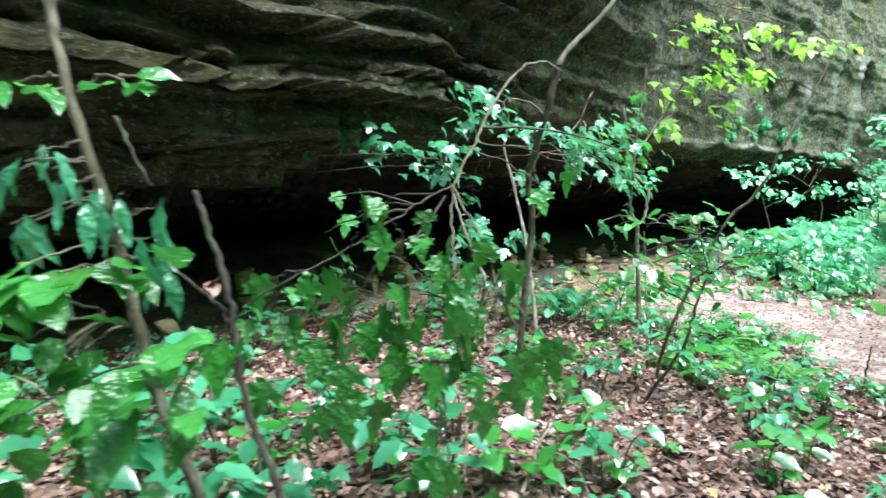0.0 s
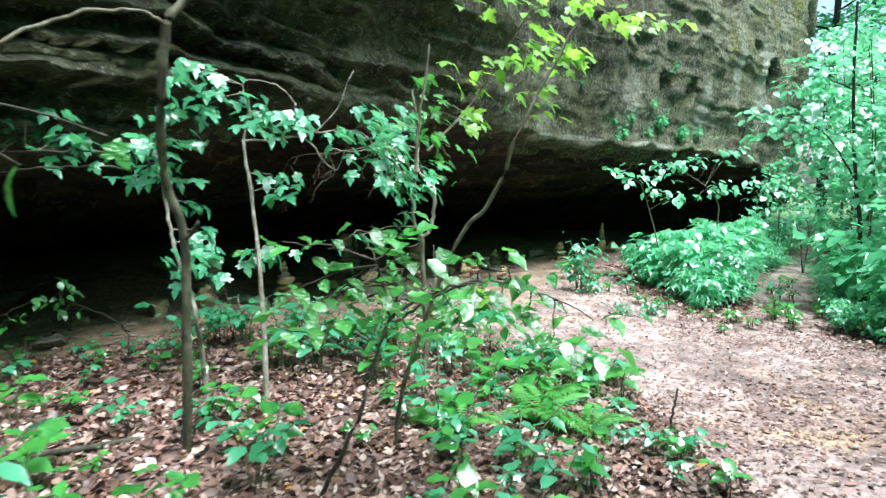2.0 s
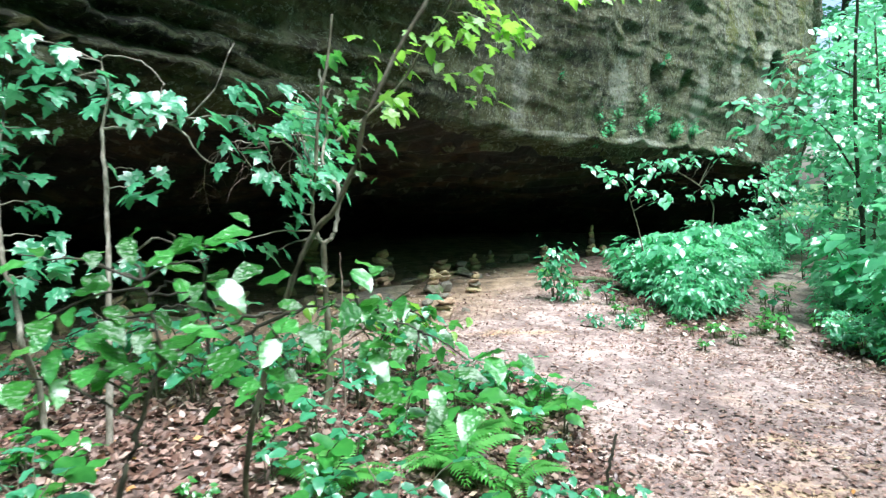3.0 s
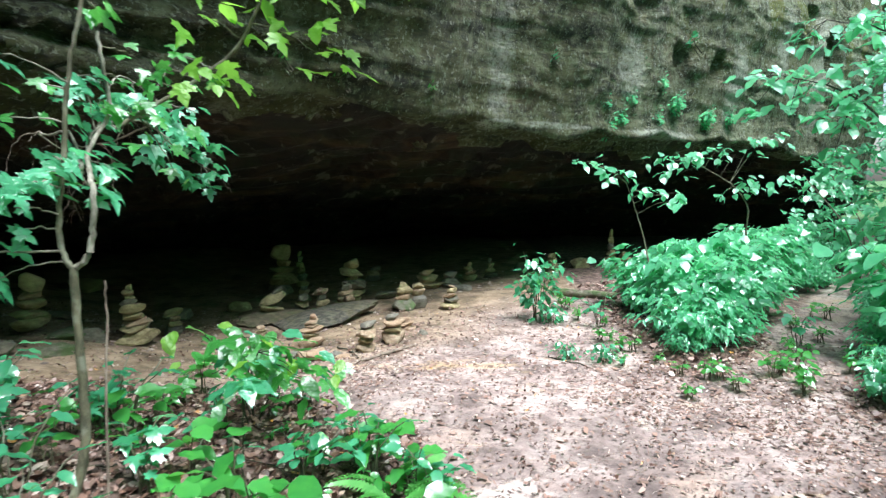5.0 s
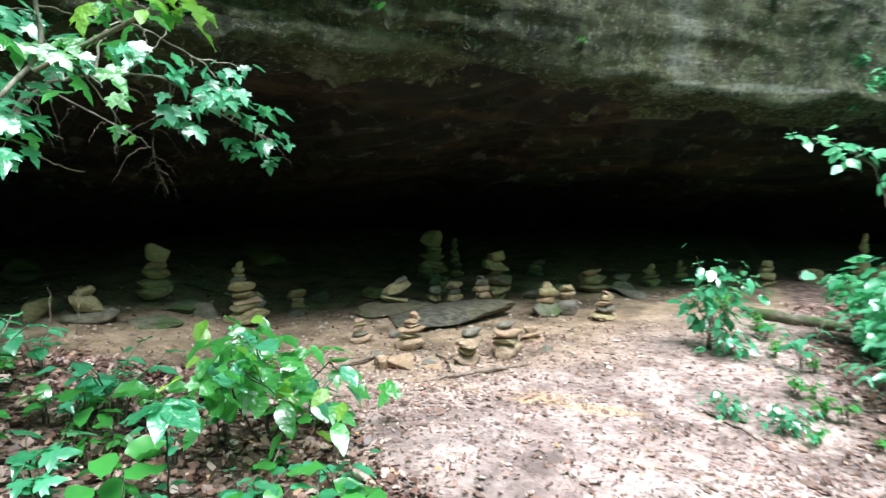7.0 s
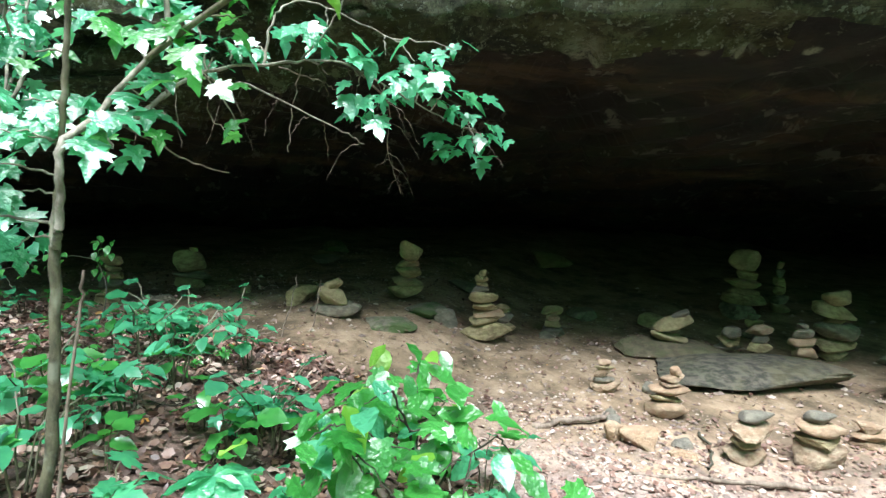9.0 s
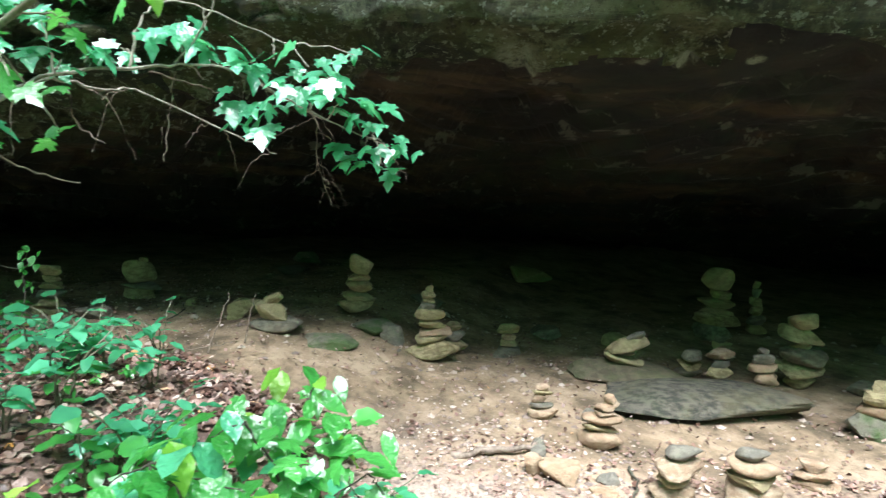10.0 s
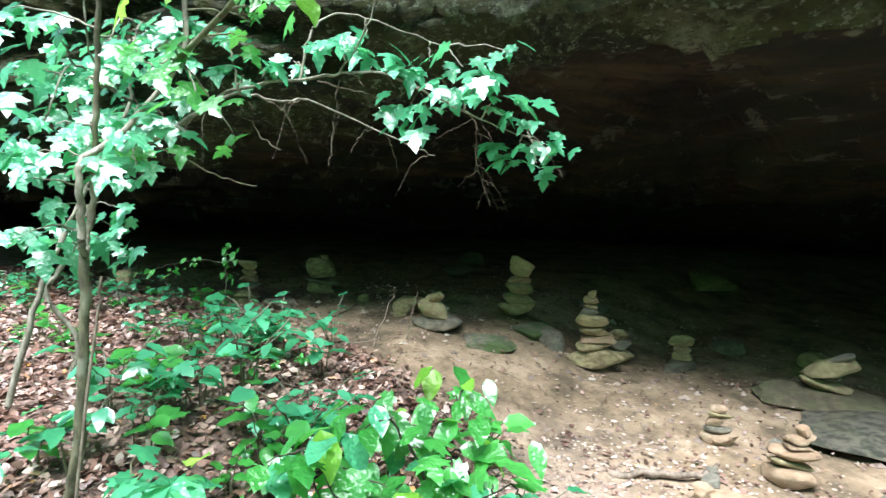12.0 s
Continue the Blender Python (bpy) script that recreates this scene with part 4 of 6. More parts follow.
G_STEM = [(1.3, 3.08, 0.62), (1.36, 3.1, 0.8), (1.43, 3.11, 0.99), (1.51, 3.12, 1.05), (1.64, 3.11, 1.11), (1.76, 3.11, 1.13)]
G_BR = [(1.43, 3.11, 0.99), (1.42, 3.12, 1.09), (1.38, 3.14, 1.22)]
G_LEAVES = [(1, 3.18, 0.96), (1.09, 3.17, 0.99), (1.2, 3.17, 0.99), (1.15, 3.18, 1.06), (1.28, 3.17, 1.05), (1.36, 3.17, 1.12), (1.49, 3.17, 1.18), (1.46, 3.18, 1.22), (1.25, 3.18, 1.12), (1.5, 3.16, 1.1), (1.06, 3.19, 1.1), (1.37, 3.16, 1.04), (1.7, 3.15, 1.11), (1.56, 3.16, 1.08), (1.2, 3.2, 1.26), (1.32, 3.2, 1.32), (1.55, 3.18, 1.28), (1.02, 3.21, 1.29)]
T1_TRUNK = [(-1.02, 1.57, 2.05), (-1.01, 1.56, 1.91), (-0.95, 1.53, 1.69), (-0.86, 1.5, 1.42), (-0.79, 1.47, 1.16), (-0.72, 1.44, 0.93), (-0.63, 1.42, 0.7), (-0.59, 1.4, 0.58)]
T1_BR = [(-0.94, 1.54, 1.73), (-0.89, 1.54, 1.77), (-0.84, 1.54, 1.77)]
T1_BR2 = [(-0.79, 1.47, 1.14), (-0.84, 1.47, 1.14), (-0.88, 1.47, 1.17)]
T1_TOP = [(-1.06, 1.49, 1.75), (-0.76, 1.49, 1.76), (-0.79, 1.49, 1.74), (-1, 1.49, 1.74)]
T1_HANG = [(-1.04, 1.41, 1.53), (-1, 1.41, 1.55), (-0.98, 1.42, 1.57), (-0.94, 1.41, 1.53), (-0.89, 1.41, 1.5), (-0.86, 1.41, 1.48), (-0.98, 1.4, 1.41), (-1.04, 1.4, 1.4), (-0.77, 1.41, 1.48), (-0.73, 1.4, 1.44), (-0.68, 1.4, 1.45), (-0.66, 1.39, 1.29), (-0.69, 1.39, 1.34), (-0.7, 1.39, 1.37)]
T1_BIG = [(-0.82, 1.28, 1.29), (-0.93, 1.28, 1.24), (-0.95, 1.29, 1.32), (-0.76, 1.28, 1.28), (-0.69, 1.29, 1.33), (-0.86, 1.29, 1.3), (-0.95, 1.27, 1.15), (-0.89, 1.26, 1.1), (-0.8, 1.27, 1.13), (-0.72, 1.26, 1.04), (-0.65, 1.25, 0.95), (-0.76, 1.25, 0.95), (-0.91, 1.24, 0.9), (-0.57, 1.25, 1.03), (-0.85, 1.23, 0.84), (-0.95, 1.25, 0.98), (-0.61, 1.26, 1.09), (-0.7, 1.26, 1.1), (-0.8, 1.25, 1.03), (-0.91, 1.25, 1.03), (-0.56, 1.26, 1.1), (-0.96, 1.23, 0.83), (-0.48, 1.27, 1.14)]
STICK = [(-0.62, 1.46, 1.48), (-0.59, 1.45, 1.39), (-0.54, 1.43, 1.25), (-0.52, 1.42, 1.14), (-0.5, 1.4, 1), (-0.46, 1.39, 0.85), (-0.4, 1.37, 0.69)]
STICK2 = [(-0.9, 1.63, 1.68), (-0.86, 1.62, 1.6), (-0.8, 1.61, 1.49)]
DEADST = [(1.75, 4.82, 0.45), (1.71, 4.89, 0.88), (1.7, 4.92, 1.09)]
P2 = [(-0.89, 5.11, 0.85), (-0.88, 5.08, 0.74), (-0.95, 4.85, 0.76), (-0.98, 4.71, 0.69), (-1.03, 4.54, 0.68), (-0.86, 5.1, 0.64), (-0.87, 5.15, 0.81)]
RB1 = [(5.27, 9.35, 0.73), (5.18, 9.38, 1.1), (5.06, 9.41, 1.47)]
RB1_LEAVES = [(4.61, 9.4, 1.72), (4.82, 9.41, 1.65), (5.03, 9.42, 1.56), (4.91, 9.41, 1.53), (5.39, 9.43, 1.34), (5.55, 9.43, 1.24), (5.21, 9.42, 1.37), (5.61, 9.45, 1.33)]
RB2 = [(7.3, 11.25, 0.76), (7.32, 11.28, 1.07), (7.12, 11.3, 1.38), (6.69, 11.29, 1.66)]
RB2_LEAVES = [(6.08, 11.25, 1.79), (6.31, 11.25, 1.59), (6.62, 11.3, 1.78), (6.85, 11.33, 1.89), (7.16, 11.35, 1.85), (7.47, 11.4, 2.07), (7.63, 11.41, 2.07), (7, 11.28, 1.31), (7.46, 11.33, 1.38), (6.46, 11.29, 1.82), (7.31, 11.32, 1.46), (6.31, 11.28, 1.86)]
RB3_LEAVES = [(7.87, 10.87, 1.51), (8.01, 10.86, 1.29), (8.23, 10.91, 1.57), (8.37, 10.89, 1.28), (7.79, 10.81, 1), (8.08, 10.88, 1.43)]
RL_LEAVES = [(6.1, 7.64, 2.64), (6.38, 7.66, 2.73), (6.62, 7.68, 2.77), (5.63, 7.58, 2.28), (5.91, 7.6, 2.32), (6.05, 7.59, 2.18), (6.28, 7.62, 2.31), (6.46, 7.6, 2.13), (6.61, 7.63, 2.35), (5.58, 7.55, 2.01), (5.9, 7.57, 2.02), (6.18, 7.57, 1.92), (6.37, 7.58, 1.97), (6.6, 7.6, 1.98), (6.66, 7.66, 2.58), (6.01, 7.63, 2.6)]
RT = [(7.11, 7.64, 0.18), (7.14, 7.72, 0.94), (7.1, 7.79, 1.5), (6.59, 7.89, 2.09)]
RT_LEAVES = [(5.91, 7.76, 2.32), (6.18, 7.74, 2.25), (6.45, 7.7, 2.11), (6.79, 7.7, 2.31), (7.06, 7.69, 2.38), (7.2, 7.71, 2.64), (6.73, 7.76, 2.85), (6.39, 7.77, 2.65), (7.07, 7.75, 2.98), (6.85, 7.66, 2.04), (6.51, 7.67, 1.91), (7.19, 7.62, 1.83), (6.91, 7.61, 1.57), (6.51, 7.63, 1.5), (7.11, 7.57, 1.36), (6.31, 7.66, 1.64), (6.77, 7.58, 1.23), (7.17, 7.52, 0.96), (6.63, 7.56, 0.96), (7.08, 7.78, 3.25), (6.74, 7.79, 3.12), (7.22, 7.8, 3.52)]


# ---- plants: tools ----
def spline(pts, n=6):
    """Points of a smooth curve through pts."""
    p = np.array(pts, float)
    if len(p) < 3:
        return np.linspace(p[0], p[-1], n + 1)
    q = np.concatenate([[2 * p[0] - p[1]], p, [2 * p[-1] - p[-2]]])
    out = []
    for i in range(1, len(q) - 2):
        t = np.linspace(0, 1, n, endpoint=False)[:, None]
        a, b, c, d = q[i - 1], q[i], q[i + 1], q[i + 2]
        out.append(0.5 * (2 * b + (c - a) * t + (2 * a - 5 * b + 4 * c - d) * t ** 2 + (3 * b - a - 3 * c + d) * t ** 3))
    return np.concatenate(out + [p[-1:]])


def tube(pts, r0, r1, sides=7, wiggle=0.0, seed=0, n=6):
    """A tapered limb along the points, with knots: vertices and quads."""
    c = spline(pts, n)
    rng = np.random.RandomState(seed)
    k = np.linspace(0, 1, len(c))
    if wiggle:
        w = rng.normal(0, wiggle, c.shape)
        w[0] = w[-1] = 0
        c = c + w
    r = (r0 + (r1 - r0) * k) * (1 + 0.12 * rng.uniform(-1, 1, len(c)))
    t = np.gradient(c, axis=0)
    t /= np.linalg.norm(t, axis=1)[:, None] + 1e-9
    ref = np.where(np.abs(t[:, 2:3]) > 0.9, [[1.0, 0, 0]], [[0, 0, 1.0]])
    u = np.cross(t, ref)
    u /= np.linalg.norm(u, axis=1)[:, None]
    v = np.cross(t, u)
    a = np.linspace(0, 2 * np.pi, sides, endpoint=False)
    ring = c[:, None] + r[:, None, None] * (u[:, None] * np.cos(a)[None, :, None] + v[:, None] * np.sin(a)[None, :, None])
    i = np.arange(len(c) - 1)[:, None] * sides
    j = np.arange(sides)[None, :]
    j2 = (j + 1) % sides
    f = np.stack([i + j, i + j2, i + sides + j2, i + sides + j], -1).reshape(-1, 4)
    return ring.reshape(-1, 3), f, c


def limb(name, pts, r0, r1, mat, parent, seed=0, wiggle=0.0, sides=7):
    v, f, c = tube(pts, r0, r1, sides, wiggle, seed)
    child(name, mesh_np(name, v, f, mat, True), parent)
    return c


def oval_leaf(length=1.0, width=0.5, fold=0.25, droop=0.25, wave=0.04):
    """An oval leaf with a point, folded along its midrib; it starts at the origin and runs along y."""
    ts = np.linspace(0, 1, 7)
    half = width / 2 * np.sin(np.pi * ts ** 0.8) ** 0.9
    half[0] = half[-1] = 0.0
    verts, faces = [], []
    for i, (t, h) in enumerate(zip(ts, half)):
        z = -droop * t * t * length
        s = wave * length * math.sin(i * 2.3)
        verts += [(-h, t * length, z + fold * h + s), (0, t * length, z), (h, t * length, z + fold * h - s)]
    for i in range(len(ts) - 1):
        a = i * 3
        faces += [(a, a + 1, a + 4, a + 3), (a + 1, a + 2, a + 5, a + 4)]
    return np.array(verts), faces


def maple_leaf(droop=0.2, fold=0.12):
    """A five-lobed toothed leaf, about 1 long and 1 wide, its stalk's end at the origin."""
    half = [(0.0, 0.0), (0.16, -0.07), (0.34, -0.02), (0.27, 0.1), (0.40, 0.17), (0.56, 0.22), (0.44, 0.32), (0.50, 0.46), (0.33, 0.42), (0.17, 0.45),
            (0.24, 0.62), (0.16, 0.72), (0.11, 0.82), (0.0, 1.0)]
    outline = half + [(-x, y) for x, y in half[-2:0:-1]]
    verts = [(0.0, 0.3, 0.0)] + [(x, y, fold * abs(x) - droop * (y - 0.1) ** 2 - droop * 0.8 * x * x) for x, y in outline]
    n = len(outline)
    return np.array(verts), [(0, 1 + i, 1 + (i + 1) % n) for i in range(n)]


def leaf_mesh(name, shape, mat):
    v, f = shape
    me = bpy.data.meshes.new(name)
    me.from_pydata([tuple(p) for p in v], [], f)
    me.polygons.foreach_set("use_smooth", np.ones(len(me.polygons), bool))
    me.materials.append(mat)
    me.update()
    return me


def leaf_pose(p, heading, tilt, roll, size):
    return Matrix.Translation(p) @ Euler((radians(tilt), radians(roll), radians(heading))).to_matrix().to_4x4() @ Matrix.Diagonal((size, size, size, 1))


def joined_leaves(name, shapes, poses, mat):
    """Many leaves as one mesh."""
    vs, fs, base = [], [], 0
    for k, m in enumerate(poses):
        v, f = shapes[k % len(shapes)]
        M4 = np.array(m)
        vs.append(v @ M4[:3, :3].T + M4[:3, 3])
        fs += [tuple(i + base for i in q) for q in f]
        base += len(v)
    me = bpy.data.meshes.new(name)
    me.from_pydata(np.concatenate(vs).tolist(), [], fs)
    me.polygons.foreach_set("use_smooth", np.ones(len(me.polygons), bool))
    me.materials.append(mat)
    me.update()
    return me


MAPLES = [maple_leaf(0.15, 0.1), maple_leaf(0.45, 0.25), maple_leaf(0.3, -0.12)]
OVALS = [oval_leaf(1, 0.6, 0.22, 0.15), oval_leaf(1, 0.52, 0.16, 0.32), oval_leaf(1, 0.68, 0.12, 0.08, 0.05)]
LONGS = [oval_leaf(1, 0.3, 0.35, 0.3), oval_leaf(1, 0.26, 0.5, 0.15)]


def leaf_set(shapes, mat, name="leaf"):
    return [leaf_mesh(name, s, mat) for s in shapes]


MAPLE_TEAL, MAPLE_GREEN, MAPLE_LIGHT, MAPLE_DARK = (leaf_set(MAPLES, m) for m in (LEAF_TEAL, LEAF, LEAF_LIGHT, LEAF_DARK))
OVAL_TEAL, OVAL_GREEN, OVAL_LIGHT = (leaf_set(OVALS, m) for m in (LEAF_TEAL, LEAF, LEAF_LIGHT))
OVAL_DARK = leaf_set(OVALS, LEAF_DARK)
OVAL_LIT = leaf_set(OVALS, LIT_FOREST_LEAF)
LONG_LIGHT = leaf_set(LONGS, LEAF_TEAL)


def nearest(curves, p):
    best, where = 1e9, None
    for c in curves:
        d = np.linalg.norm(c - p, axis=1)
        i = int(d.argmin())
        if d[i] < best:
            best, where = d[i], c[i]
    return best, where


def foliage(root, curves, clusters, leaves, size, per, spread, mat, seed, tilt=(-60, -8), flat=0.5, hang=False, twigs=True, face=-135, turn=60):
    """Sprays of single leaves round each cluster, each spray on a thin twig from the nearest limb."""
    rng = random.Random(seed)
    for c in clusters:
        c = np.array(c)
        d, w = nearest(curves, c)
        holder = root
        if twigs and 0.03 < d < 1.6:
            midp = (w + c) / 2 + np.array([0, 0, 0.06 * d])
            v, f, cc = tube([w, midp, c], 0.0045 if d < 0.5 else 0.006, 0.002, 5, 0.004, rng.randrange(9999), 4)
            holder = child("twig", mesh_np("twig", v, f, mat, True), root)
        for _ in range(per):
            o = np.array([rng.gauss(0, spread), rng.gauss(0, spread), rng.gauss(0, spread * flat)])
            head = rng.gauss(face, turn)
            s = size * rng.uniform(0.65, 1.15)
            if hang:
                t, r = rng.uniform(-88, -55), rng.gauss(0, 18)
            else:
                t, r = rng.uniform(*tilt), rng.gauss(0, 18)
            child("leaf", rng.choice(leaves), holder, leaf_pose(c + o, head, t, r, s))


def tree(name, label, category, limbs, mat, seed, group="saplings before the shelter"):
    """Limbs: (part name, points, radius at start, radius at end). Returns the root and the limbs' curves."""
    root = tagged(new(name), label, category, group)
    curves = [limb(n, p, r0, r1, m or mat, root, seed + i, 0.0025 if r0 > 0.01 else 0.004) for i, (n, p, r0, r1, m) in enumerate(limbs)]
    return root, curves


# ---- saplings before the shelter ----
A_BASE = [(1.6, 4.72, gz(1.6, 4.72) - 0.04), (1.64, 4.79, 0.4)]
root, cs = tree("maple_sapling", "forked maple sapling with pale looping stem and arching branches", "sapling", [
    ("trunk", A_BASE + [(1.63, 4.83, 0.75), (1.62, 4.85, 1.16)], 0.021, 0.017, BARK), ("stem", A_LEFT, 0.0125, 0.008, BARK), ("stem", A_RIGHT, 0.0135, 0.008, BARK_PALE),
    ("branch", A_LONG, 0.009, 0.003, BARK_PALE), ("branch", A_LONG2, 0.008, 0.0025, BARK_PALE), ("branch", A_THIN, 0.006, 0.003, BARK_PALE),
    ("branch", A_HANG, 0.006, 0.002, DEADWOOD), ("branch", A_DROOP, 0.005, 0.002, DEADWOOD), ("twig", A_TWIG, 0.004, 0.0015, DEADWOOD),
    ("twig", A_TWIG2, 0.004, 0.0015, DEADWOOD), ("twig", A_TWIG3, 0.004, 0.0015, DEADWOOD), ("branch", A_UP, 0.005, 0.003, BARK_PALE),
    ("branch", A_CROWN_BR, 0.011, 0.006, BARK)], BARK, 100)
trng = random.Random(63)
for k in range(26):
    c = cs[trng.choice((3, 4, 4, 6, 6))]
    p = c[trng.randrange(len(c) // 4, len(c))]
    a, reach = trng.uniform(0, 6.28), trng.uniform(0.12, 0.38)
    d = np.array([math.cos(a), math.sin(a), 0.0]) * reach * 0.6
    limb("twig", [p, p + d * 0.5 + [0, 0, -0.15 * reach], p + d + [0, 0, -reach * trng.uniform(0.3, 0.9)]], 0.0026, 0.001, DEADWOOD, root, 640 + k, 0.004, 5)
foliage(root, cs, A_LEAVES_1, MAPLE_TEAL, 0.12, 5, 0.065, BARK_PALE, 1, face=-95, turn=40)
foliage(root, cs, A_LEAVES_2, MAPLE_TEAL, 0.105, 4, 0.07, BARK_PALE, 2, face=-90, turn=32, flat=0.3)
foliage(root, cs, A_LEAVES_3, MAPLE_GREEN, 0.105, 3, 0.06, BARK_PALE, 3, face=-90, turn=35, flat=0.3)
foliage(root, cs, A_LEAVES_4, MAPLE_GREEN, 0.09, 3, 0.05, BARK, 25)
foliage(root, cs, A_CROWN, MAPLE_LIGHT + OVAL_LIGHT[:1], 0.12, 12, 0.12, BARK, 4)

B_TRUNK = [(0.47, 3.6, gz(0.47, 3.6) - 0.04), (0.5, 3.58, 0.7), (0.54, 3.53, 1.27), (0.5, 3.45, 1.55), (0.57, 3.3, 1.85), (0.62, 3.25, 2.11)]
root, cs = tree("leaning_tree", "slender dark-barked young tree with a long arching branch", "tree", [
    ("trunk", B_TRUNK, 0.022, 0.018, BARK_OLIVE), ("stem", B_UP + [(1.6, 3.6, 4.2)], 0.018, 0.012, BARK_OLIVE), ("branch", B_ARCH, 0.0075, 0.0045, BARK),
    ("branch", B_ARCH_L, 0.0045, 0.002, BARK_DARK), ("branch", B_ARCH_D, 0.004, 0.002, BARK), ("branch", B_ARCH_R, 0.004, 0.002, BARK),
    ("branch", B_ARCH_M, 0.0035, 0.002, BARK_DARK), ("branch", [(0.54, 3.53, 1.27), (0.6, 3.5, 1.33), (0.62, 3.49, 1.37)], 0.012, 0.006, BARK_DARK)], BARK_DARK, 130)
foliage(root, cs, F_BIG, MAPLE_DARK, 0.12, 2, 0.045, BARK_DARK, 5, hang=True, face=180)
foliage(root, cs, F_BIG2, MAPLE_DARK, 0.13, 2, 0.05, BARK_DARK, 6, hang=True, face=180)
foliage(root, cs, F_HI, MAPLE_GREEN, 0.11, 1, 0.02, BARK_DARK, 7, hang=True, face=180)
foliage(root, cs, F_BIG[::4], MAPLE_GREEN, 0.09, 1, 0.05, BARK_DARK, 8, tilt=(-50, -10))

root, cs = tree("pale_sapling", "thin white-barked maple sapling standing in leaf litter", "sapling", [
    ("trunk", [(0.7, 4.2, gz(0.7, 4.2) - 0.04)] + C_STEM[1:], 0.017, 0.01, BARK_PALE), ("branch", C_BR1, 0.009, 0.003, BARK_PALE), ("branch", C_BR2, 0.006, 0.003, BARK_PALE),
    ("branch", C_BR3, 0.008, 0.003, BARK_PALE), ("branch", C_BR4, 0.006, 0.003, BARK_PALE)], BARK_PALE, 150)
foliage(root, cs, C_LEAVES, MAPLE_TEAL, 0.115, 6, 0.08, BARK_PALE, 9)

root, cs = tree("pale_sapling", "crooked white-barked maple sapling near the overhang", "sapling", [
    ("trunk", [(0.33, 4.35, gz(0.33, 4.35) - 0.04), (0.29, 4.4, 0.5)] + D_STEM[:], 0.016, 0.009, BARK_PALE), ("branch", D_BR1, 0.008, 0.003, BARK_DARK), ("branch", D_BR2, 0.008, 0.003, BARK_DARK)], BARK_PALE, 160)
foliage(root, cs, D_LEAVES, MAPLE_TEAL, 0.115, 6, 0.075, BARK_PALE, 10)
foliage(root, cs, D_LEAVES_2, MAPLE_TEAL, 0.115, 6, 0.08, BARK_DARK, 11)

root, cs = tree("broadleaf_sapling", "leaning sapling with wide sprays of large oval leaves", "sapling", [
    ("trunk", [(1.42, 3.8, gz(1.42, 3.8) - 0.04), (1.5, 3.72, 0.6)] + E_UP, 0.012, 0.007, BARK), ("branch", E_BR, 0.007, 0.003, BARK_DARK), ("branch", E_BR2, 0.006, 0.003, BARK_DARK)], BARK, 170)
foliage(root, cs, E_LEAVES, OVAL_GREEN + OVAL_DARK, 0.11, 4, 0.1, BARK_DARK, 12, tilt=(-34, 6), face=-165, flat=0.35)

G_LOW = [(1.12, 3.2, gz(1.12, 3.2) - 0.03)]
root, cs = tree("broadleaf_sapling", "thin dark-stemmed sapling bending under large oval leaves", "sapling", [
    ("trunk", G_LOW + G_STEM, 0.01, 0.004, BARK_DARK), ("branch", G_BR, 0.006, 0.003, BARK_DARK)], BARK_DARK, 180)
foliage(root, cs, G_LEAVES, OVAL_GREEN[:2] + OVAL_DARK, 0.11, 3, 0.09, BARK_DARK, 13, tilt=(-34, 6), face=-165, flat=0.35)

root, cs = tree("young_tree", "slim grey-brown young tree with broad and drooping leaves", "tree", [
    ("trunk", T1_TRUNK[::-1][1:], 0.0165, 0.0135, BARK), ("trunk", [(-0.5, 1.36, gz(-0.5, 1.36) - 0.05), (-0.56, 1.38, 0.35), T1_TRUNK[-2]], 0.021, 0.019, BARK),
    ("stem", [T1_TRUNK[0], (-1.05, 1.6, 2.6), (-1.0, 1.7, 3.4)], 0.02, 0.012, BARK), ("branch", T1_BR, 0.006, 0.003, BARK), ("branch", T1_BR2, 0.008, 0.005, BARK)], BARK, 190)
foliage(root, cs, T1_TOP, OVAL_GREEN, 0.12, 2, 0.03, BARK, 14, tilt=(-25, 10))
foliage(root, cs, T1_HANG, LONG_LIGHT, 0.14, 2, 0.03, BARK, 15, hang=True, face=180)
foliage(root, cs, T1_BIG, OVAL_GREEN + OVAL_DARK, 0.135, 3, 0.06, BARK, 16, tilt=(-48, 0), face=190)

root, cs = tree("dead_stem", "dark leafless broken stem standing in undergrowth", "dead stem", [
    ("stem", [(-0.36, 1.34, gz(-0.36, 1.34) - 0.04)] + STICK[::-1], 0.012, 0.007, BARK_DARK), ("twig", [STICK[3], (-0.58, 1.45, 1.2), (-0.72, 1.48, 1.3)], 0.006, 0.002, BARK_DARK),
    ("twig", STICK2, 0.006, 0.003, BARK_DARK)], BARK_DARK, 200)
foliage(root, cs, [STICK[2]], leaf_set(OVALS, LITTER), 0.06, 2, 0.02, BARK_DARK, 17, twigs=False)
tree("dead_stem", "short grey broken stem leaning on a sapling", "dead stem", [("stem", [(1.72, 4.78, gz(1.72, 4.78) - 0.03)] + DEADST[1:], 0.006, 0.004, DEADWOOD)], DEADWOOD, 205)

# saplings by the far end of the shelter and beside the path
root, cs = tree("slender_sapling", "slender sapling with sparse glossy leaves against dark shelter", "sapling", [("trunk", [(5.35, 9.05, gz(5.35, 9.05) - 0.03)] + RB1, 0.012, 0.006, BARK)], BARK, 210)
foliage(root, cs, RB1_LEAVES, OVAL_LIT, 0.14, 8, 0.09, BARK, 18, tilt=(-50, 0), face=170, flat=0.4)
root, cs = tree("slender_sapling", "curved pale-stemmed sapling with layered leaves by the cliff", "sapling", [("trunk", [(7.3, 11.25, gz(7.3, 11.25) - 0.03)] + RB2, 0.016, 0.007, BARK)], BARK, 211)
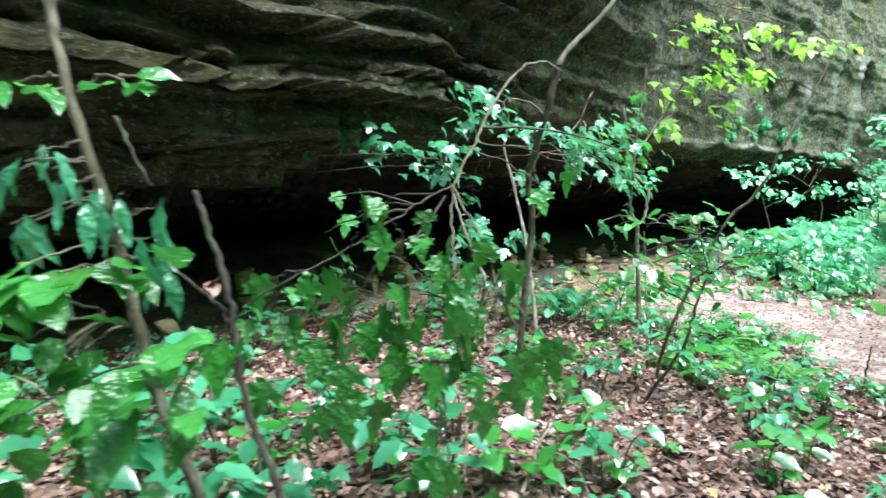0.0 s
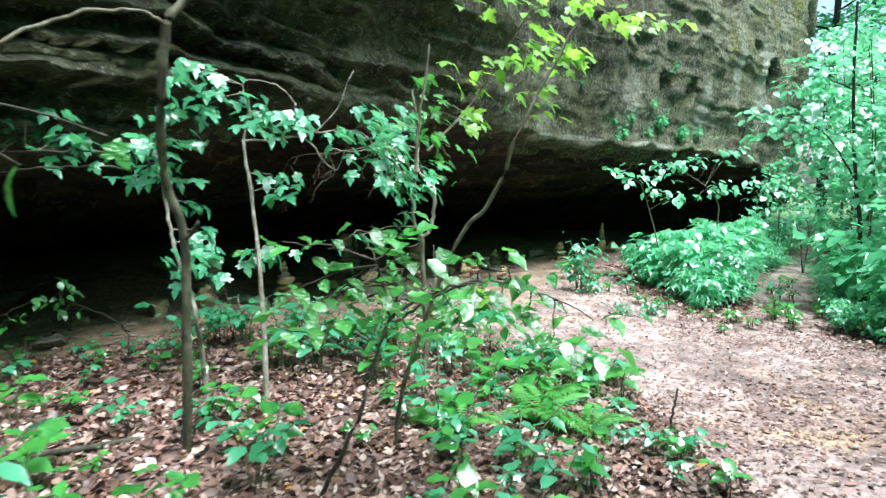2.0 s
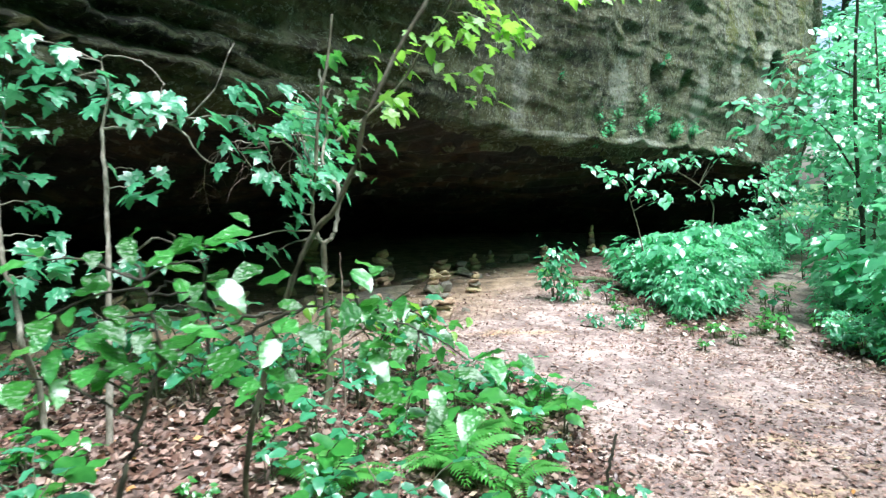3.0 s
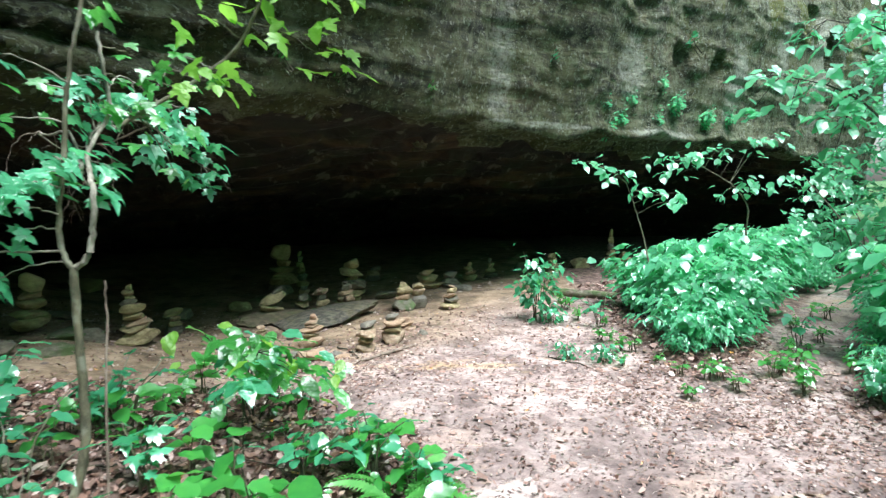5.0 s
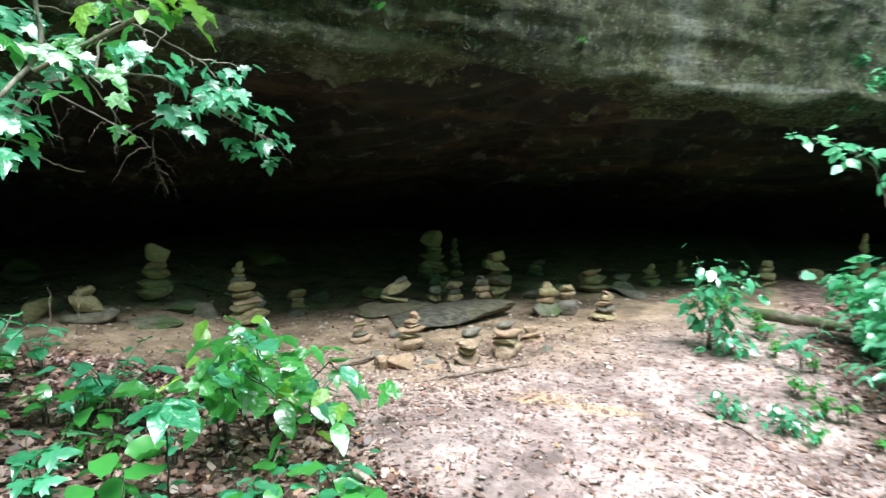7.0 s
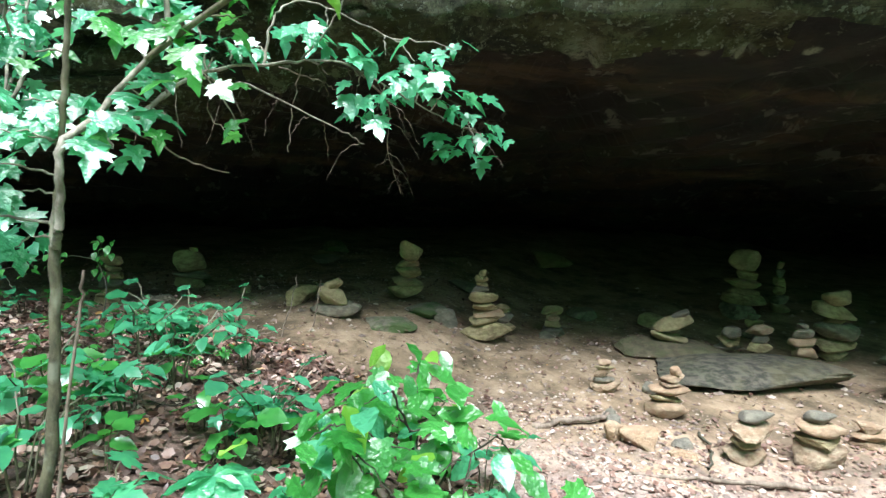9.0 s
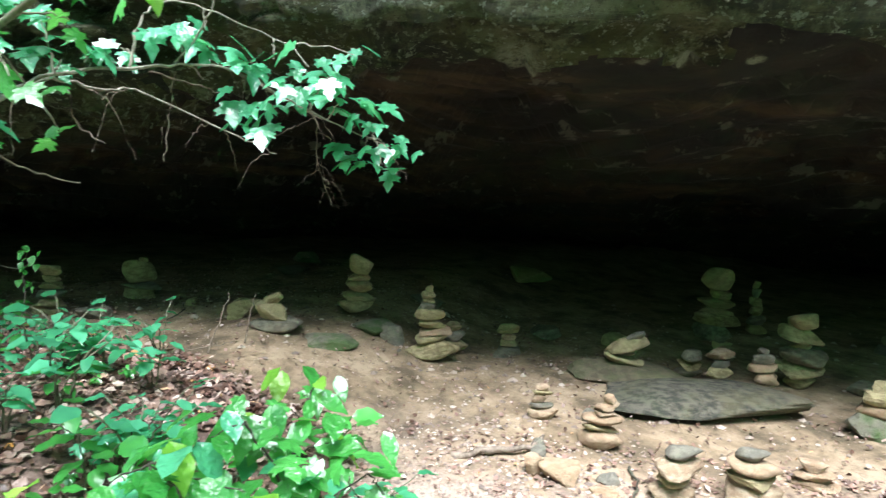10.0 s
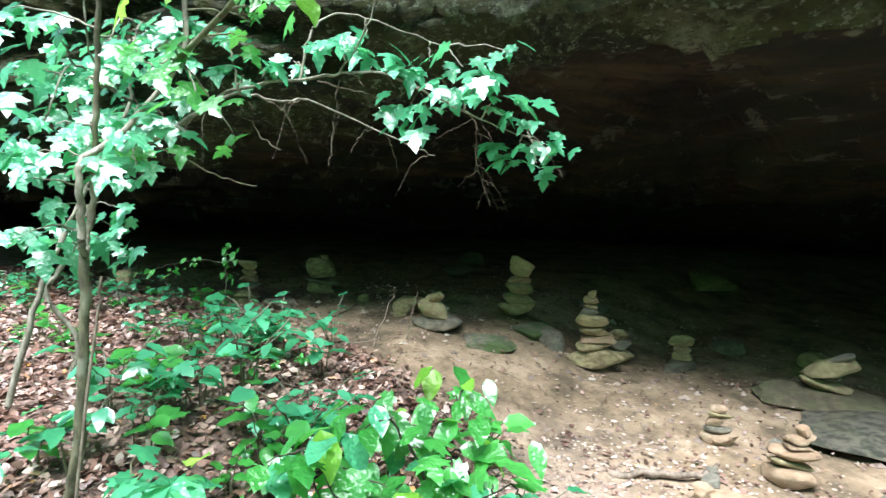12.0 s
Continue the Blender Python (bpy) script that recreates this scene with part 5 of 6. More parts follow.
foliage(root, cs, RB2_LEAVES, OVAL_LIT, 0.15, 11, 0.14, BARK, 19, tilt=(-50, 0), face=170, flat=0.4)
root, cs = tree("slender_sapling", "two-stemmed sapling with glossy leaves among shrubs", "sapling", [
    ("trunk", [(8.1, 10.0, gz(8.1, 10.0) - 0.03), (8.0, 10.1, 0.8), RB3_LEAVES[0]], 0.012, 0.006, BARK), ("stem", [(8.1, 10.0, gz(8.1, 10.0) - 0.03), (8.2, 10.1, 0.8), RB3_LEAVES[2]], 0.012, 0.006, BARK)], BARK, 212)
foliage(root, cs, RB3_LEAVES, OVAL_LIT, 0.15, 12, 0.16, BARK, 20, tilt=(-50, 0), face=170, flat=0.4)
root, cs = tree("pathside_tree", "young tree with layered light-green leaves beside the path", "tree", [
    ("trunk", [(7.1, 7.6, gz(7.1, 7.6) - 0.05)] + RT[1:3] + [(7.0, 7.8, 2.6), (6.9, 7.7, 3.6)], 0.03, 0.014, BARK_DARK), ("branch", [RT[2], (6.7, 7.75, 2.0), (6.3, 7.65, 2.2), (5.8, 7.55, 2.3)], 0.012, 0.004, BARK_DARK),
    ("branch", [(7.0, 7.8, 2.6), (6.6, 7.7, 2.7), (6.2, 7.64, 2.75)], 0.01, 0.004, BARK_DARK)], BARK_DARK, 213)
foliage(root, cs, RT_LEAVES, OVAL_LIT, 0.15, 9, 0.14, BARK_DARK, 21, tilt=(-50, 0), face=150, flat=0.4)
foliage(root, cs, RL_LEAVES, OVAL_LIT, 0.15, 9, 0.11, BARK_DARK, 22, tilt=(-50, 0), face=150, flat=0.4)


# ---- low plants ----
def herb(name, label, category, height, n, size, shapes, mat, spread, seed, stems=3):
    """A low leafy plant: a few thin stems with a leaf at each node."""
    rng = random.Random(seed)
    root = tagged(new(name), label, category, "undergrowth by the path")
    poses, vs, fs = [], [], []
    for s in range(stems):
        a = rng.uniform(0, 6.28)
        r = spread * rng.uniform(0.3, 1.0)
        h = height * rng.uniform(0.65, 1.0)
        tip = np.array([math.cos(a) * r, math.sin(a) * r, h])
        pts = [np.array([0, 0, -0.02]) + 0.02 * np.array([math.cos(a), math.sin(a), 0]), tip * [0.4, 0.4, 0.6], tip]
        v, f, c = tube(pts, 0.004, 0.002, 5, 0.003, seed + s, 4)
        vs.append(v)
        fs.append(f + sum(len(q) for q in vs[:-1]))
        for k in range(n):
            t = 0.35 + 0.65 * (k + 1) / n
            p = c[min(len(c) - 1, int(t * (len(c) - 1)))]
            head = math.degrees(a) - 90 + (k * 137.5 if k < n - 1 else 0) + rng.gauss(0, 20)
            poses.append(leaf_pose(p, head, rng.uniform(-26, 12), rng.gauss(0, 13), size * rng.uniform(0.7, 1.2)))
    child("stem", mesh_np("stem", np.concatenate(vs), np.concatenate(fs), BARK, True), root)
    child("foliage", joined_leaves("foliage", shapes, poses, mat), root)
    return root


def fern(seed, n=8, length=0.42):
    """A fern: arching fronds, each a midrib with paired leaflets."""
    rng = random.Random(seed)
    root = tagged(new("fern"), "bright green fern with arching feathery fronds", "fern", "ferns by the path")
    for k in range(n):
        head = k * 360 / n + rng.gauss(0, 14)
        L = length * rng.uniform(0.75, 1.1)
        vs, fs = [], []
        for i in range(17):
            t = 0.15 + 0.85 * i / 16
            y, z = L * t * 0.85, L * (0.95 * t - 0.75 * t * t)
            w = L * 0.2 * math.sin(math.pi * min(1, t * 0.95)) ** 0.7 * (1 - 0.5 * t) * 1.5
            for sgn in (-1, 1):
                b = len(vs)
                vs += [(0, y, z), (sgn * w * 0.5, y + 0.016, z + 0.006), (sgn * w, y + 0.03, z - 0.012), (sgn * w * 0.5, y - 0.012, z)]
                fs.append((b, b + 1, b + 2, b + 3))
        me = leaf_mesh("frond", (np.array(vs), fs), LEAF_FERN)
        child("frond", me, root, pose(0, 0, 0, rng.uniform(-6, 10), 0, head))
    return root


def shrub(name, label, n, w, h, shapes, mat, size, seed):
    """A leafy bush: several stems and a loose crown of leaves."""
    rng = random.Random(seed)
    root = tagged(new(name), label, "shrub", "shrubs beside the path")
    poses = []
    for s in range(9):
        a, r = rng.uniform(0, 6.28), w * rng.uniform(0.2, 1.0)
        tip = np.array([math.cos(a) * r, math.sin(a) * r, h * rng.uniform(0.55, 1.05)])
        v, f, c = tube([(0.03 * math.cos(a), 0.03 * math.sin(a), -0.04), tip * [0.45, 0.45, 0.6], tip], 0.006, 0.0025, 5, 0.01, seed + s, 4)
        child("stem", mesh_np("stem", v, f, BARK, True), root)
        for _ in range(n // 9):
            p = c[rng.randrange(len(c) // 3, len(c))] + np.array([rng.gauss(0, 0.07), rng.gauss(0, 0.07), rng.gauss(0, 0.04)])
            p[2] = max(p[2], 0.03)
            head = math.degrees(math.atan2(-p[0], p[1])) + rng.gauss(0, 50)
            poses.append(leaf_pose(p, head, rng.uniform(-50, 4), rng.gauss(0, 18), size * rng.uniform(0.6, 1.2)))
    child("foliage", joined_leaves("foliage", shapes, poses, mat), root)
    return root


def place(ob, x, y, yaw=0.0, scale=1.0, sink=0.0):
    ob.scale = (scale, scale, scale)
    ob.matrix_basis = pose(x, y, gz(x, y) - sink, 0, 0, yaw) @ Matrix.Diagonal((scale, scale, scale, 1))
    return ob


def again(proto, x, y, yaw, scale):
    proto.scale = (1, 1, 1)
    ob = copy_thing(proto, pose(x, y, gz(x, y), 0, 0, yaw))
    return place(ob, x, y, yaw, scale)


# the bushy plant between the leaf bank and the stacks
root, cs = tree("broadleaf_plant", "bushy young plant with large glossy bright-green leaves", "shrub", [
    ("stem", [(1.85, 6.05, gz(1.85, 6.05) - 0.02), (1.88, 6.0, 0.35), (1.98, 5.85, 0.62)], 0.008, 0.004, BARK_DARK), ("stem", [(1.85, 6.05, gz(1.85, 6.05) - 0.02), (1.75, 6.1, 0.3), (1.5, 6.25, 0.5)], 0.007, 0.004, BARK_DARK),
    ("stem", [(1.88, 6.03, gz(1.88, 6.03) - 0.02), (2.0, 6.1, 0.25), (2.1, 6.25, 0.4)], 0.006, 0.003, BARK_DARK), ("stem", [(1.84, 6.0, gz(1.84, 6.0) - 0.02), (1.9, 5.8, 0.3), (2.1, 5.55, 0.6)], 0.006, 0.003, BARK_DARK)], BARK_DARK, 220, "undergrowth by the path")
foliage(root, cs, [(2.05, 5.62, 0.62), (2.12, 5.6, 0.6), (1.95, 5.75, 0.58), (1.85, 5.85, 0.62), (1.75, 5.9, 0.5), (1.9, 5.95, 0.45), (1.98, 6.05, 0.42), (1.7, 6.1, 0.52), (1.55, 6.2, 0.52), (1.45, 6.3, 0.5), (1.85, 6.2, 0.42),
                   (2.05, 6.2, 0.38), (2.15, 6.3, 0.32), (1.75, 6.3, 0.4), (2.0, 5.85, 0.4), (1.65, 5.95, 0.35), (2.15, 5.95, 0.35), (1.9, 5.7, 0.35), (2.2, 5.45, 0.62), (2.25, 5.6, 0.5), (2.2, 5.8, 0.5), (2.3, 5.7, 0.4), (2.3, 5.95, 0.32), (2.1, 5.5, 0.5)], OVAL_LIGHT[:1] + OVAL_GREEN + MAPLE_GREEN + OVAL_TEAL[:1], 0.15, 5, 0.09, BARK_DARK, 23, tilt=(-50, 4), flat=0.5)
root, cs = tree("twiggy_plant", "sparse twiggy plant with small green leaves by the stacks", "shrub", [
    ("stem", [(-0.4, 5.0, gz(-0.4, 5.0) - 0.02), (-0.5, 5.1, 0.55), P2[1]], 0.005, 0.003, BARK_DARK), ("branch", [P2[1], P2[2], P2[4]], 0.003, 0.0015, BARK_DARK)], BARK_DARK, 225, "undergrowth by the path")
foliage(root, cs, P2, OVAL_GREEN, 0.075, 5, 0.04, BARK_DARK, 24)

root, cs = tree("broadleaf_plant", "low plant with a whorl of broad blue-green leaves", "seedling", [
    ("stem", [(2.12, 5.2, gz(2.12, 5.2) - 0.02), (2.14, 5.2, 0.35), (2.15, 5.19, 0.56)], 0.005, 0.003, BARK_DARK)], BARK_DARK, 226, "undergrowth by the path")
for k in range(7):
    child("leaf", OVAL_TEAL[k % 3], root, leaf_pose((2.15, 5.19, 0.56), k * 51.4 + 12, -8 - 6 * (k % 3), 6 * (k % 2), 0.14 + 0.02 * (k % 3)))

mid_plant = place(shrub("leafy_plant", "upright leafy plant with glossy round leaves on sand", 140, 0.26, 0.75, OVALS, LEAF_TEAL, 0.115, 231), 3.98, 8.9)
mid_plant2 = place(shrub("leafy_plant", "low spreading leafy plant with glossy leaves on sand", 70, 0.3, 0.25, OVALS, LEAF_TEAL, 0.09, 232), 4.1, 8.75)
again(mid_plant2, 4.05, 7.45, 40, 0.6)
again(mid_plant2, 4.35, 7.35, 90, 0.7)

# low plants of the leaf bank
kinds = [herb("broadleaf_seedling", "low seedling with a few broad oval leaves in leaf litter", "seedling", 0.22, 3, 0.11, OVALS, LEAF, 0.14, 240),
         herb("broadleaf_seedling", "low seedling with bluish oval leaves in leaf litter", "seedling", 0.3, 4, 0.09, OVALS, LEAF_TEAL, 0.2, 241, 4),
         herb("maple_seedling", "small maple seedling with lobed leaves in leaf litter", "seedling", 0.2, 3, 0.085, MAPLES, LEAF_TEAL, 0.12, 242),
         herb("small_herb", "tiny light-green herb with pointed leaves", "herb", 0.12, 4, 0.055, OVALS, LEAF, 0.08, 243, 4)]
ferns = [fern(250), fern(251, 6, 0.32)]
place(kinds[0], 2.6, 5.45, 20, 1.5)
place(kinds[1], 1.2, 5.7, 0, 1.2)
place(kinds[2], 1.3, 5.4, 0, 1.3)
place(kinds[3], 2.5, 5.0)
place(ferns[0], 2.88, 5.1, 0, 1.2)
place(ferns[1], 2.45, 4.75)
for x, y, yaw, s in [(2.3, 4.3, 40, 1.0), (1.75, 4.0, 100, 0.8), (2.6, 4.2, 10, 0.7)]:
    again(ferns[0], x, y, yaw, s)
rng = random.Random(77)
for x, y, k, s in [(2.7, 5.5, 0, 1.4), (2.75, 5.3, 0, 1.2), (2.95, 5.15, 0, 1.1), (1.75, 4.95, 2, 1.5), (1.9, 5.1, 0, 1.3), (2.2, 4.95, 0, 1.5), (2.35, 5.35, 1, 1.2), (0.3, 5.2, 1, 1.5), (0.2, 5.5, 1, 1.3), (0.75, 5.3, 1, 1.6),
                   (1.0, 5.0, 2, 1.5), (2.35, 4.75, 0, 1.5), (0.0, 2.1, 1, 1.4), (0.15, 2.2, 0, 1.3), (2.05, 4.6, 0, 1.2), (1.4, 4.7, 1, 1.4)]:
    again(kinds[k], x, y, rng.uniform(0, 360), s)
count = 0
while count < 205:
    x, y = rng.uniform(-2.8, 3.1), rng.uniform(1.5, 6.6)
    edge = 3.25 if float(soil_amount(np.array(x), np.array(y))) > 0.5 else -99
    if x > edge or y - 0.72 * x < 0.85 or rng.random() < 0.35 * (x < 1.2):
        continue
    k = rng.choices([0, 1, 2, 3], [4, 3, 2, 5])[0]
    again(kinds[k], x, y, rng.uniform(0, 360), rng.uniform(0.65, 1.3))
    count += 1
for _ in range(16):
    x, y = rng.uniform(-0.2, 1.7), rng.uniform(4.5, 6.1)
    again(kinds[rng.choice([0, 1, 1, 2])], x, y, rng.uniform(0, 360), rng.uniform(0.9, 1.5))
for x, y in [(-0.9, 1.75), (-0.6, 1.9), (-1.2, 2.1), (-0.2, 2.3), (-0.95, 2.4), (0.1, 2.6), (-1.5, 2.6), (-0.5, 2.7)]:
    again(kinds[1], x, y, rng.uniform(0, 360), rng.uniform(1.4, 2.0))

for x, y in [(4.6, 7.6), (4.75, 7.2), (4.9, 6.95), (5.1, 6.8), (5.35, 6.75), (5.6, 6.95), (5.75, 7.2), (5.95, 7.5), (6.2, 7.8), (6.45, 8.1), (6.75, 8.5), (4.5, 8.0), (4.45, 8.5), (4.4, 9.0), (4.3, 9.4), (4.2, 9.8), (5.0, 6.6), (5.9, 5.7),
             (5.95, 6.1), (6.1, 6.5), (6.25, 6.9), (6.5, 7.2), (6.7, 7.5), (6.95, 7.8), (7.3, 8.2), (5.9, 5.2)]:
    again(kinds[rng.choice([0, 1, 3, 3])], x + rng.gauss(0, 0.08), y + rng.gauss(0, 0.08), rng.uniform(0, 360), rng.uniform(0.8, 1.5))
    again(kinds[3], x + rng.gauss(0, 0.15), y + rng.gauss(0, 0.15), rng.uniform(0, 360), rng.uniform(0.8, 1.6))

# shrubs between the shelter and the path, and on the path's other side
bushes = [shrub("leafy_shrub", "dense low shrub with glossy blue-green leaves", 330, 0.45, 0.55, OVALS, LIT_FOREST_LEAF, 0.11, 260),
          shrub("leafy_shrub", "bushy shrub with narrow fresh green leaves", 420, 0.5, 0.4, LONGS, LIT_FOREST_LEAF, 0.11, 261),
          shrub("leafy_shrub", "knee-high shrub with broad light-green leaves", 260, 0.5, 0.75, OVALS, LIT_FOREST_LEAF, 0.14, 262)]
place(bushes[0], 5.35, 8.2)
place(bushes[1], 5.3, 7.75, 0, 0.7)
place(bushes[2], 5.6, 8.9)
n = 0
while n < 58:
    x, y = rng.uniform(4.5, 10.5), rng.uniform(6.9, 14.0)
    inner = min(x - 4.95 - 0.12 * abs(y - 8), y - 7.45, 0.64 * ((y - 7.45) - 1.2 * (x - 5.75)) - 0.25, 10.9 + 0.85 * (x - 5.1) - y - 0.3)
    if inner < 0:
        continue
    again(bushes[rng.randrange(3)], x, y, rng.uniform(0, 360), rng.uniform(0.7, 1.15) * (0.6 if inner < 0.3 else 1.0))
    n += 1
for x, y, q in [(5.5, 8.6, 1.15), (6.2, 9.6, 1.25), (5.2, 9.3, 0.95), (6.9, 10.4, 1.3), (5.9, 8.5, 1.0), (7.6, 11.2, 1.3)]:
    again(bushes[2], x, y, rng.uniform(0, 360), q)
n = 0
while n < 60:
    x, y = rng.uniform(5.8, 13.0), rng.uniform(4.0, 13.5)
    inner = x - float(path_right(y)) - 0.25
    if inner < 0 or inner > 4.5:
        continue
    again(bushes[rng.randrange(3)], x, y, rng.uniform(0, 360), rng.uniform(0.8, 1.5) * (0.75 if inner < 0.4 else 1.0))
    n += 1


for x, y, q in [(5.95, 6.45, 0.55), (6.05, 5.95, 0.6), (6.35, 6.95, 0.6), (5.95, 5.4, 0.55), (6.75, 7.55, 0.65), (7.15, 8.1, 0.7), (6.4, 6.3, 0.8), (6.5, 5.6, 0.8), (6.0, 4.8, 0.6), (7.7, 8.9, 0.7)]:
    again(bushes[rng.randrange(2)], x, y, rng.uniform(0, 360), q)
# Unseen shrubs added on the bank for green bounce light.
n = 0
while n < 40:
    x, y = rng.uniform(0.0, 13.0), rng.uniform(-7.0, 4.0)
    if not 1.8 < 0.66 * x - 0.75 * y - 0.4 < 9:
        continue
    again(bushes[rng.randrange(3)], x, y, rng.uniform(0, 360), rng.uniform(1.0, 1.8))
    n += 1


# ---- plants that grow on the rock ----
def on_rock(proto, x, y, z, scale, yaw=0.0):
    proto_scale = proto.scale.copy()
    proto.scale = (1, 1, 1)
    ob = copy_thing(proto, pose(x, y, z, 0, 0, yaw))
    proto.scale = proto_scale
    ob.matrix_basis = pose(x, y, z, 35, 0, yaw) @ Matrix.Diagonal((scale, scale, scale, 1))
    ob["group"] = "plants on the cliff"
    return ob


for x, y, z, k, s in [(1.75, 7.55, 2.47, 3, 1.6), (1.97, 7.93, 2.4, 2, 1.0), (2.12, 8.09, 2.38, 3, 1.8), (2.92, 8.72, 2.4, 3, 1.3), (4.4, 10.08, 2.88, 2, 1.2), (4.77, 10.68, 2.78, 3, 2.0), (4.87, 10.76, 2.55, 2, 1.2), (6.94, 12.4, 2.78, 1, 1.1),
                      (6.86, 12.02, 3.45, 2, 1.6), (5.92, 11.48, 3.05, 2, 1.5), (1.05, 7.05, 2.3, 2, 0.8), (1.14, 7.15, 2.3, 0, 0.7), (2.42, 8.2, 2.93, 1, 1.0), (2.6, 8.35, 3.0, 1, 0.9), (0.95, 6.95, 2.3, 3, 1.2), (1.8, 7.85, 2.33, 3, 1.6), (4.62, 10.1, 3.8, 2, 1.5)]:
    on_rock(kinds[k], x, y, z, s, 220 + 20 * k)
for x, y, z, s in [(5.22, 11.03, 2.42, 0.5), (5.5, 11.25, 2.2, 0.55), (6.2, 11.85, 2.22, 0.6), (6.62, 12.1, 2.48, 0.6), (5.67, 11.35, 2.5, 0.5), (6.24, 11.74, 2.78, 0.5), (5.32, 11.13, 2.1, 0.5), (7.3, 12.6, 2.3, 0.6), (7.9, 13.2, 2.35, 0.6)]:
    on_rock(bushes[0], x, y, z, s, 220)
log_v, log_f, log_c = tube([(4.3, 10.2, gz(4.3, 10.2) + 0.03), (4.7, 10.05, gz(4.7, 10.05) + 0.05), (5.1, 9.95, gz(5.1, 9.95) + 0.04)], 0.06, 0.05, 9, 0.006, 3)
tagged(new("fallen_log", mesh_np("fallen_log", log_v, log_f, STONE_MOSS, True)), "short mossy fallen log on the shelter's edge", "log")


# ---- woods beyond the path ----
def wood_tree(label, height, crown_r, n, seed, low=0.35):
    rng = random.Random(seed)
    root = tagged(new("forest_tree"), label, "tree", "woods beyond the path")
    top = np.array([rng.uniform(-0.3, 0.3), rng.uniform(-0.3, 0.3), height])
    trunk = [np.array([0, 0, -0.2]), top * [0.3, 0.6, 0.4], top * [0.8, 0.5, 0.75], top]
    c = limb("trunk", trunk, 0.13 * height / 8, 0.03, BARK_DARK, root, seed, 0.02, 9)
    poses = []
    for b in range(22):
        t = low + (1 - low) * b / 21
        s = c[int(t * (len(c) - 1))]
        a = b * 2.4 + rng.gauss(0, 0.3)
        r = crown_r * (1.05 - 0.6 * t) * rng.uniform(0.7, 1.2)
        tip = s + np.array([math.cos(a) * r, math.sin(a) * r, r * rng.uniform(-0.1, 0.35)])
        bc = limb("branch", [s, (s + tip) / 2 + [0, 0, 0.12 * r], tip], 0.03, 0.006, BARK_DARK, root, seed + b)
        for _ in range(n // 22):
            p = bc[rng.randrange(len(bc) // 4, len(bc))] + np.array([rng.gauss(0, 0.3), rng.gauss(0, 0.3), rng.gauss(0, 0.16)])
            poses.append(leaf_pose(p, rng.uniform(0, 360), rng.uniform(-40, 20), rng.gauss(0, 25), rng.uniform(0.13, 0.24)))
    flat = [(np.array([(0, 0, 0), (0.28, 0.45, 0.04), (0, 1, -0.1), (-0.28, 0.45, 0.04)]), [(0, 1, 2, 3)])]
    child("crown", joined_leaves("crown", flat, poses, LIT_FOREST_LEAF), root)
    return root


def pathside(label, height, r, n, seed):
    """A leafy young tree with full leaves."""
    rng = random.Random(seed)
    root = tagged(new("pathside_sapling"), label, "sapling", "saplings beside the path")
    c = limb("trunk", [(0, 0, -0.1), (0.06, 0.02, height * 0.5), (-0.05, 0.1, height)], 0.02, 0.006, BARK, root, seed, 0.004)
    poses = []
    for k in range(13):
        t = 0.25 + 0.75 * k / 12
        s = c[int(t * (len(c) - 1))]
        an = k * 2.4
        q = r * (1.15 - 0.7 * t) * rng.uniform(0.8, 1.2)
        tip = s + np.array([math.cos(an) * q, math.sin(an) * q, 0.15 * q])
        bc = limb("branch", [s, (s + tip) / 2 + [0, 0, 0.08 * q], tip], 0.007, 0.002, BARK, root, seed + k)
        for _ in range(n // 13):
            p = bc[rng.randrange(len(bc) // 4, len(bc))] + np.array([rng.gauss(0, 0.12), rng.gauss(0, 0.12), rng.gauss(0, 0.05)])
            poses.append(leaf_pose(p, rng.gauss(150, 70), rng.uniform(-45, 5), rng.gauss(0, 18), rng.uniform(0.09, 0.16)))
    child("foliage", joined_leaves("foliage", OVALS, poses, LIT_FOREST_LEAF), root)
    return root


side = [pathside("tall leafy sapling with layered blue-green leaves", 3.4, 1.0, 560, 280), pathside("leafy sapling with fresh green leaves", 2.3, 0.8, 520, 281)]
place(side[0], 7.9, 8.5)
place(side[1], 7.3, 7.2)
for x, y, k, s in [(8.8, 9.6, 0, 1.1), (9.6, 10.9, 1, 1.2), (8.4, 7.4, 0, 1.2), (10.2, 11.9, 0, 1.2), (9.6, 8.8, 1, 1.3), (10.8, 13.2, 0, 1.3), (9.2, 12.3, 1, 0.8), (6.9, 5.8, 1, 0.9)]:
    again(side[k], x, y, rng.uniform(0, 60), s)

wood = [wood_tree("broadleaf forest tree with light green crown", 9.0, 3.0, 4400, 270, 0.2), wood_tree("young forest tree with low leafy branches", 5.0, 2.0, 2500, 271, 0.08)]
place(wood[0], 14.5, 9.5)
place(wood[1], 13.0, 10.8)
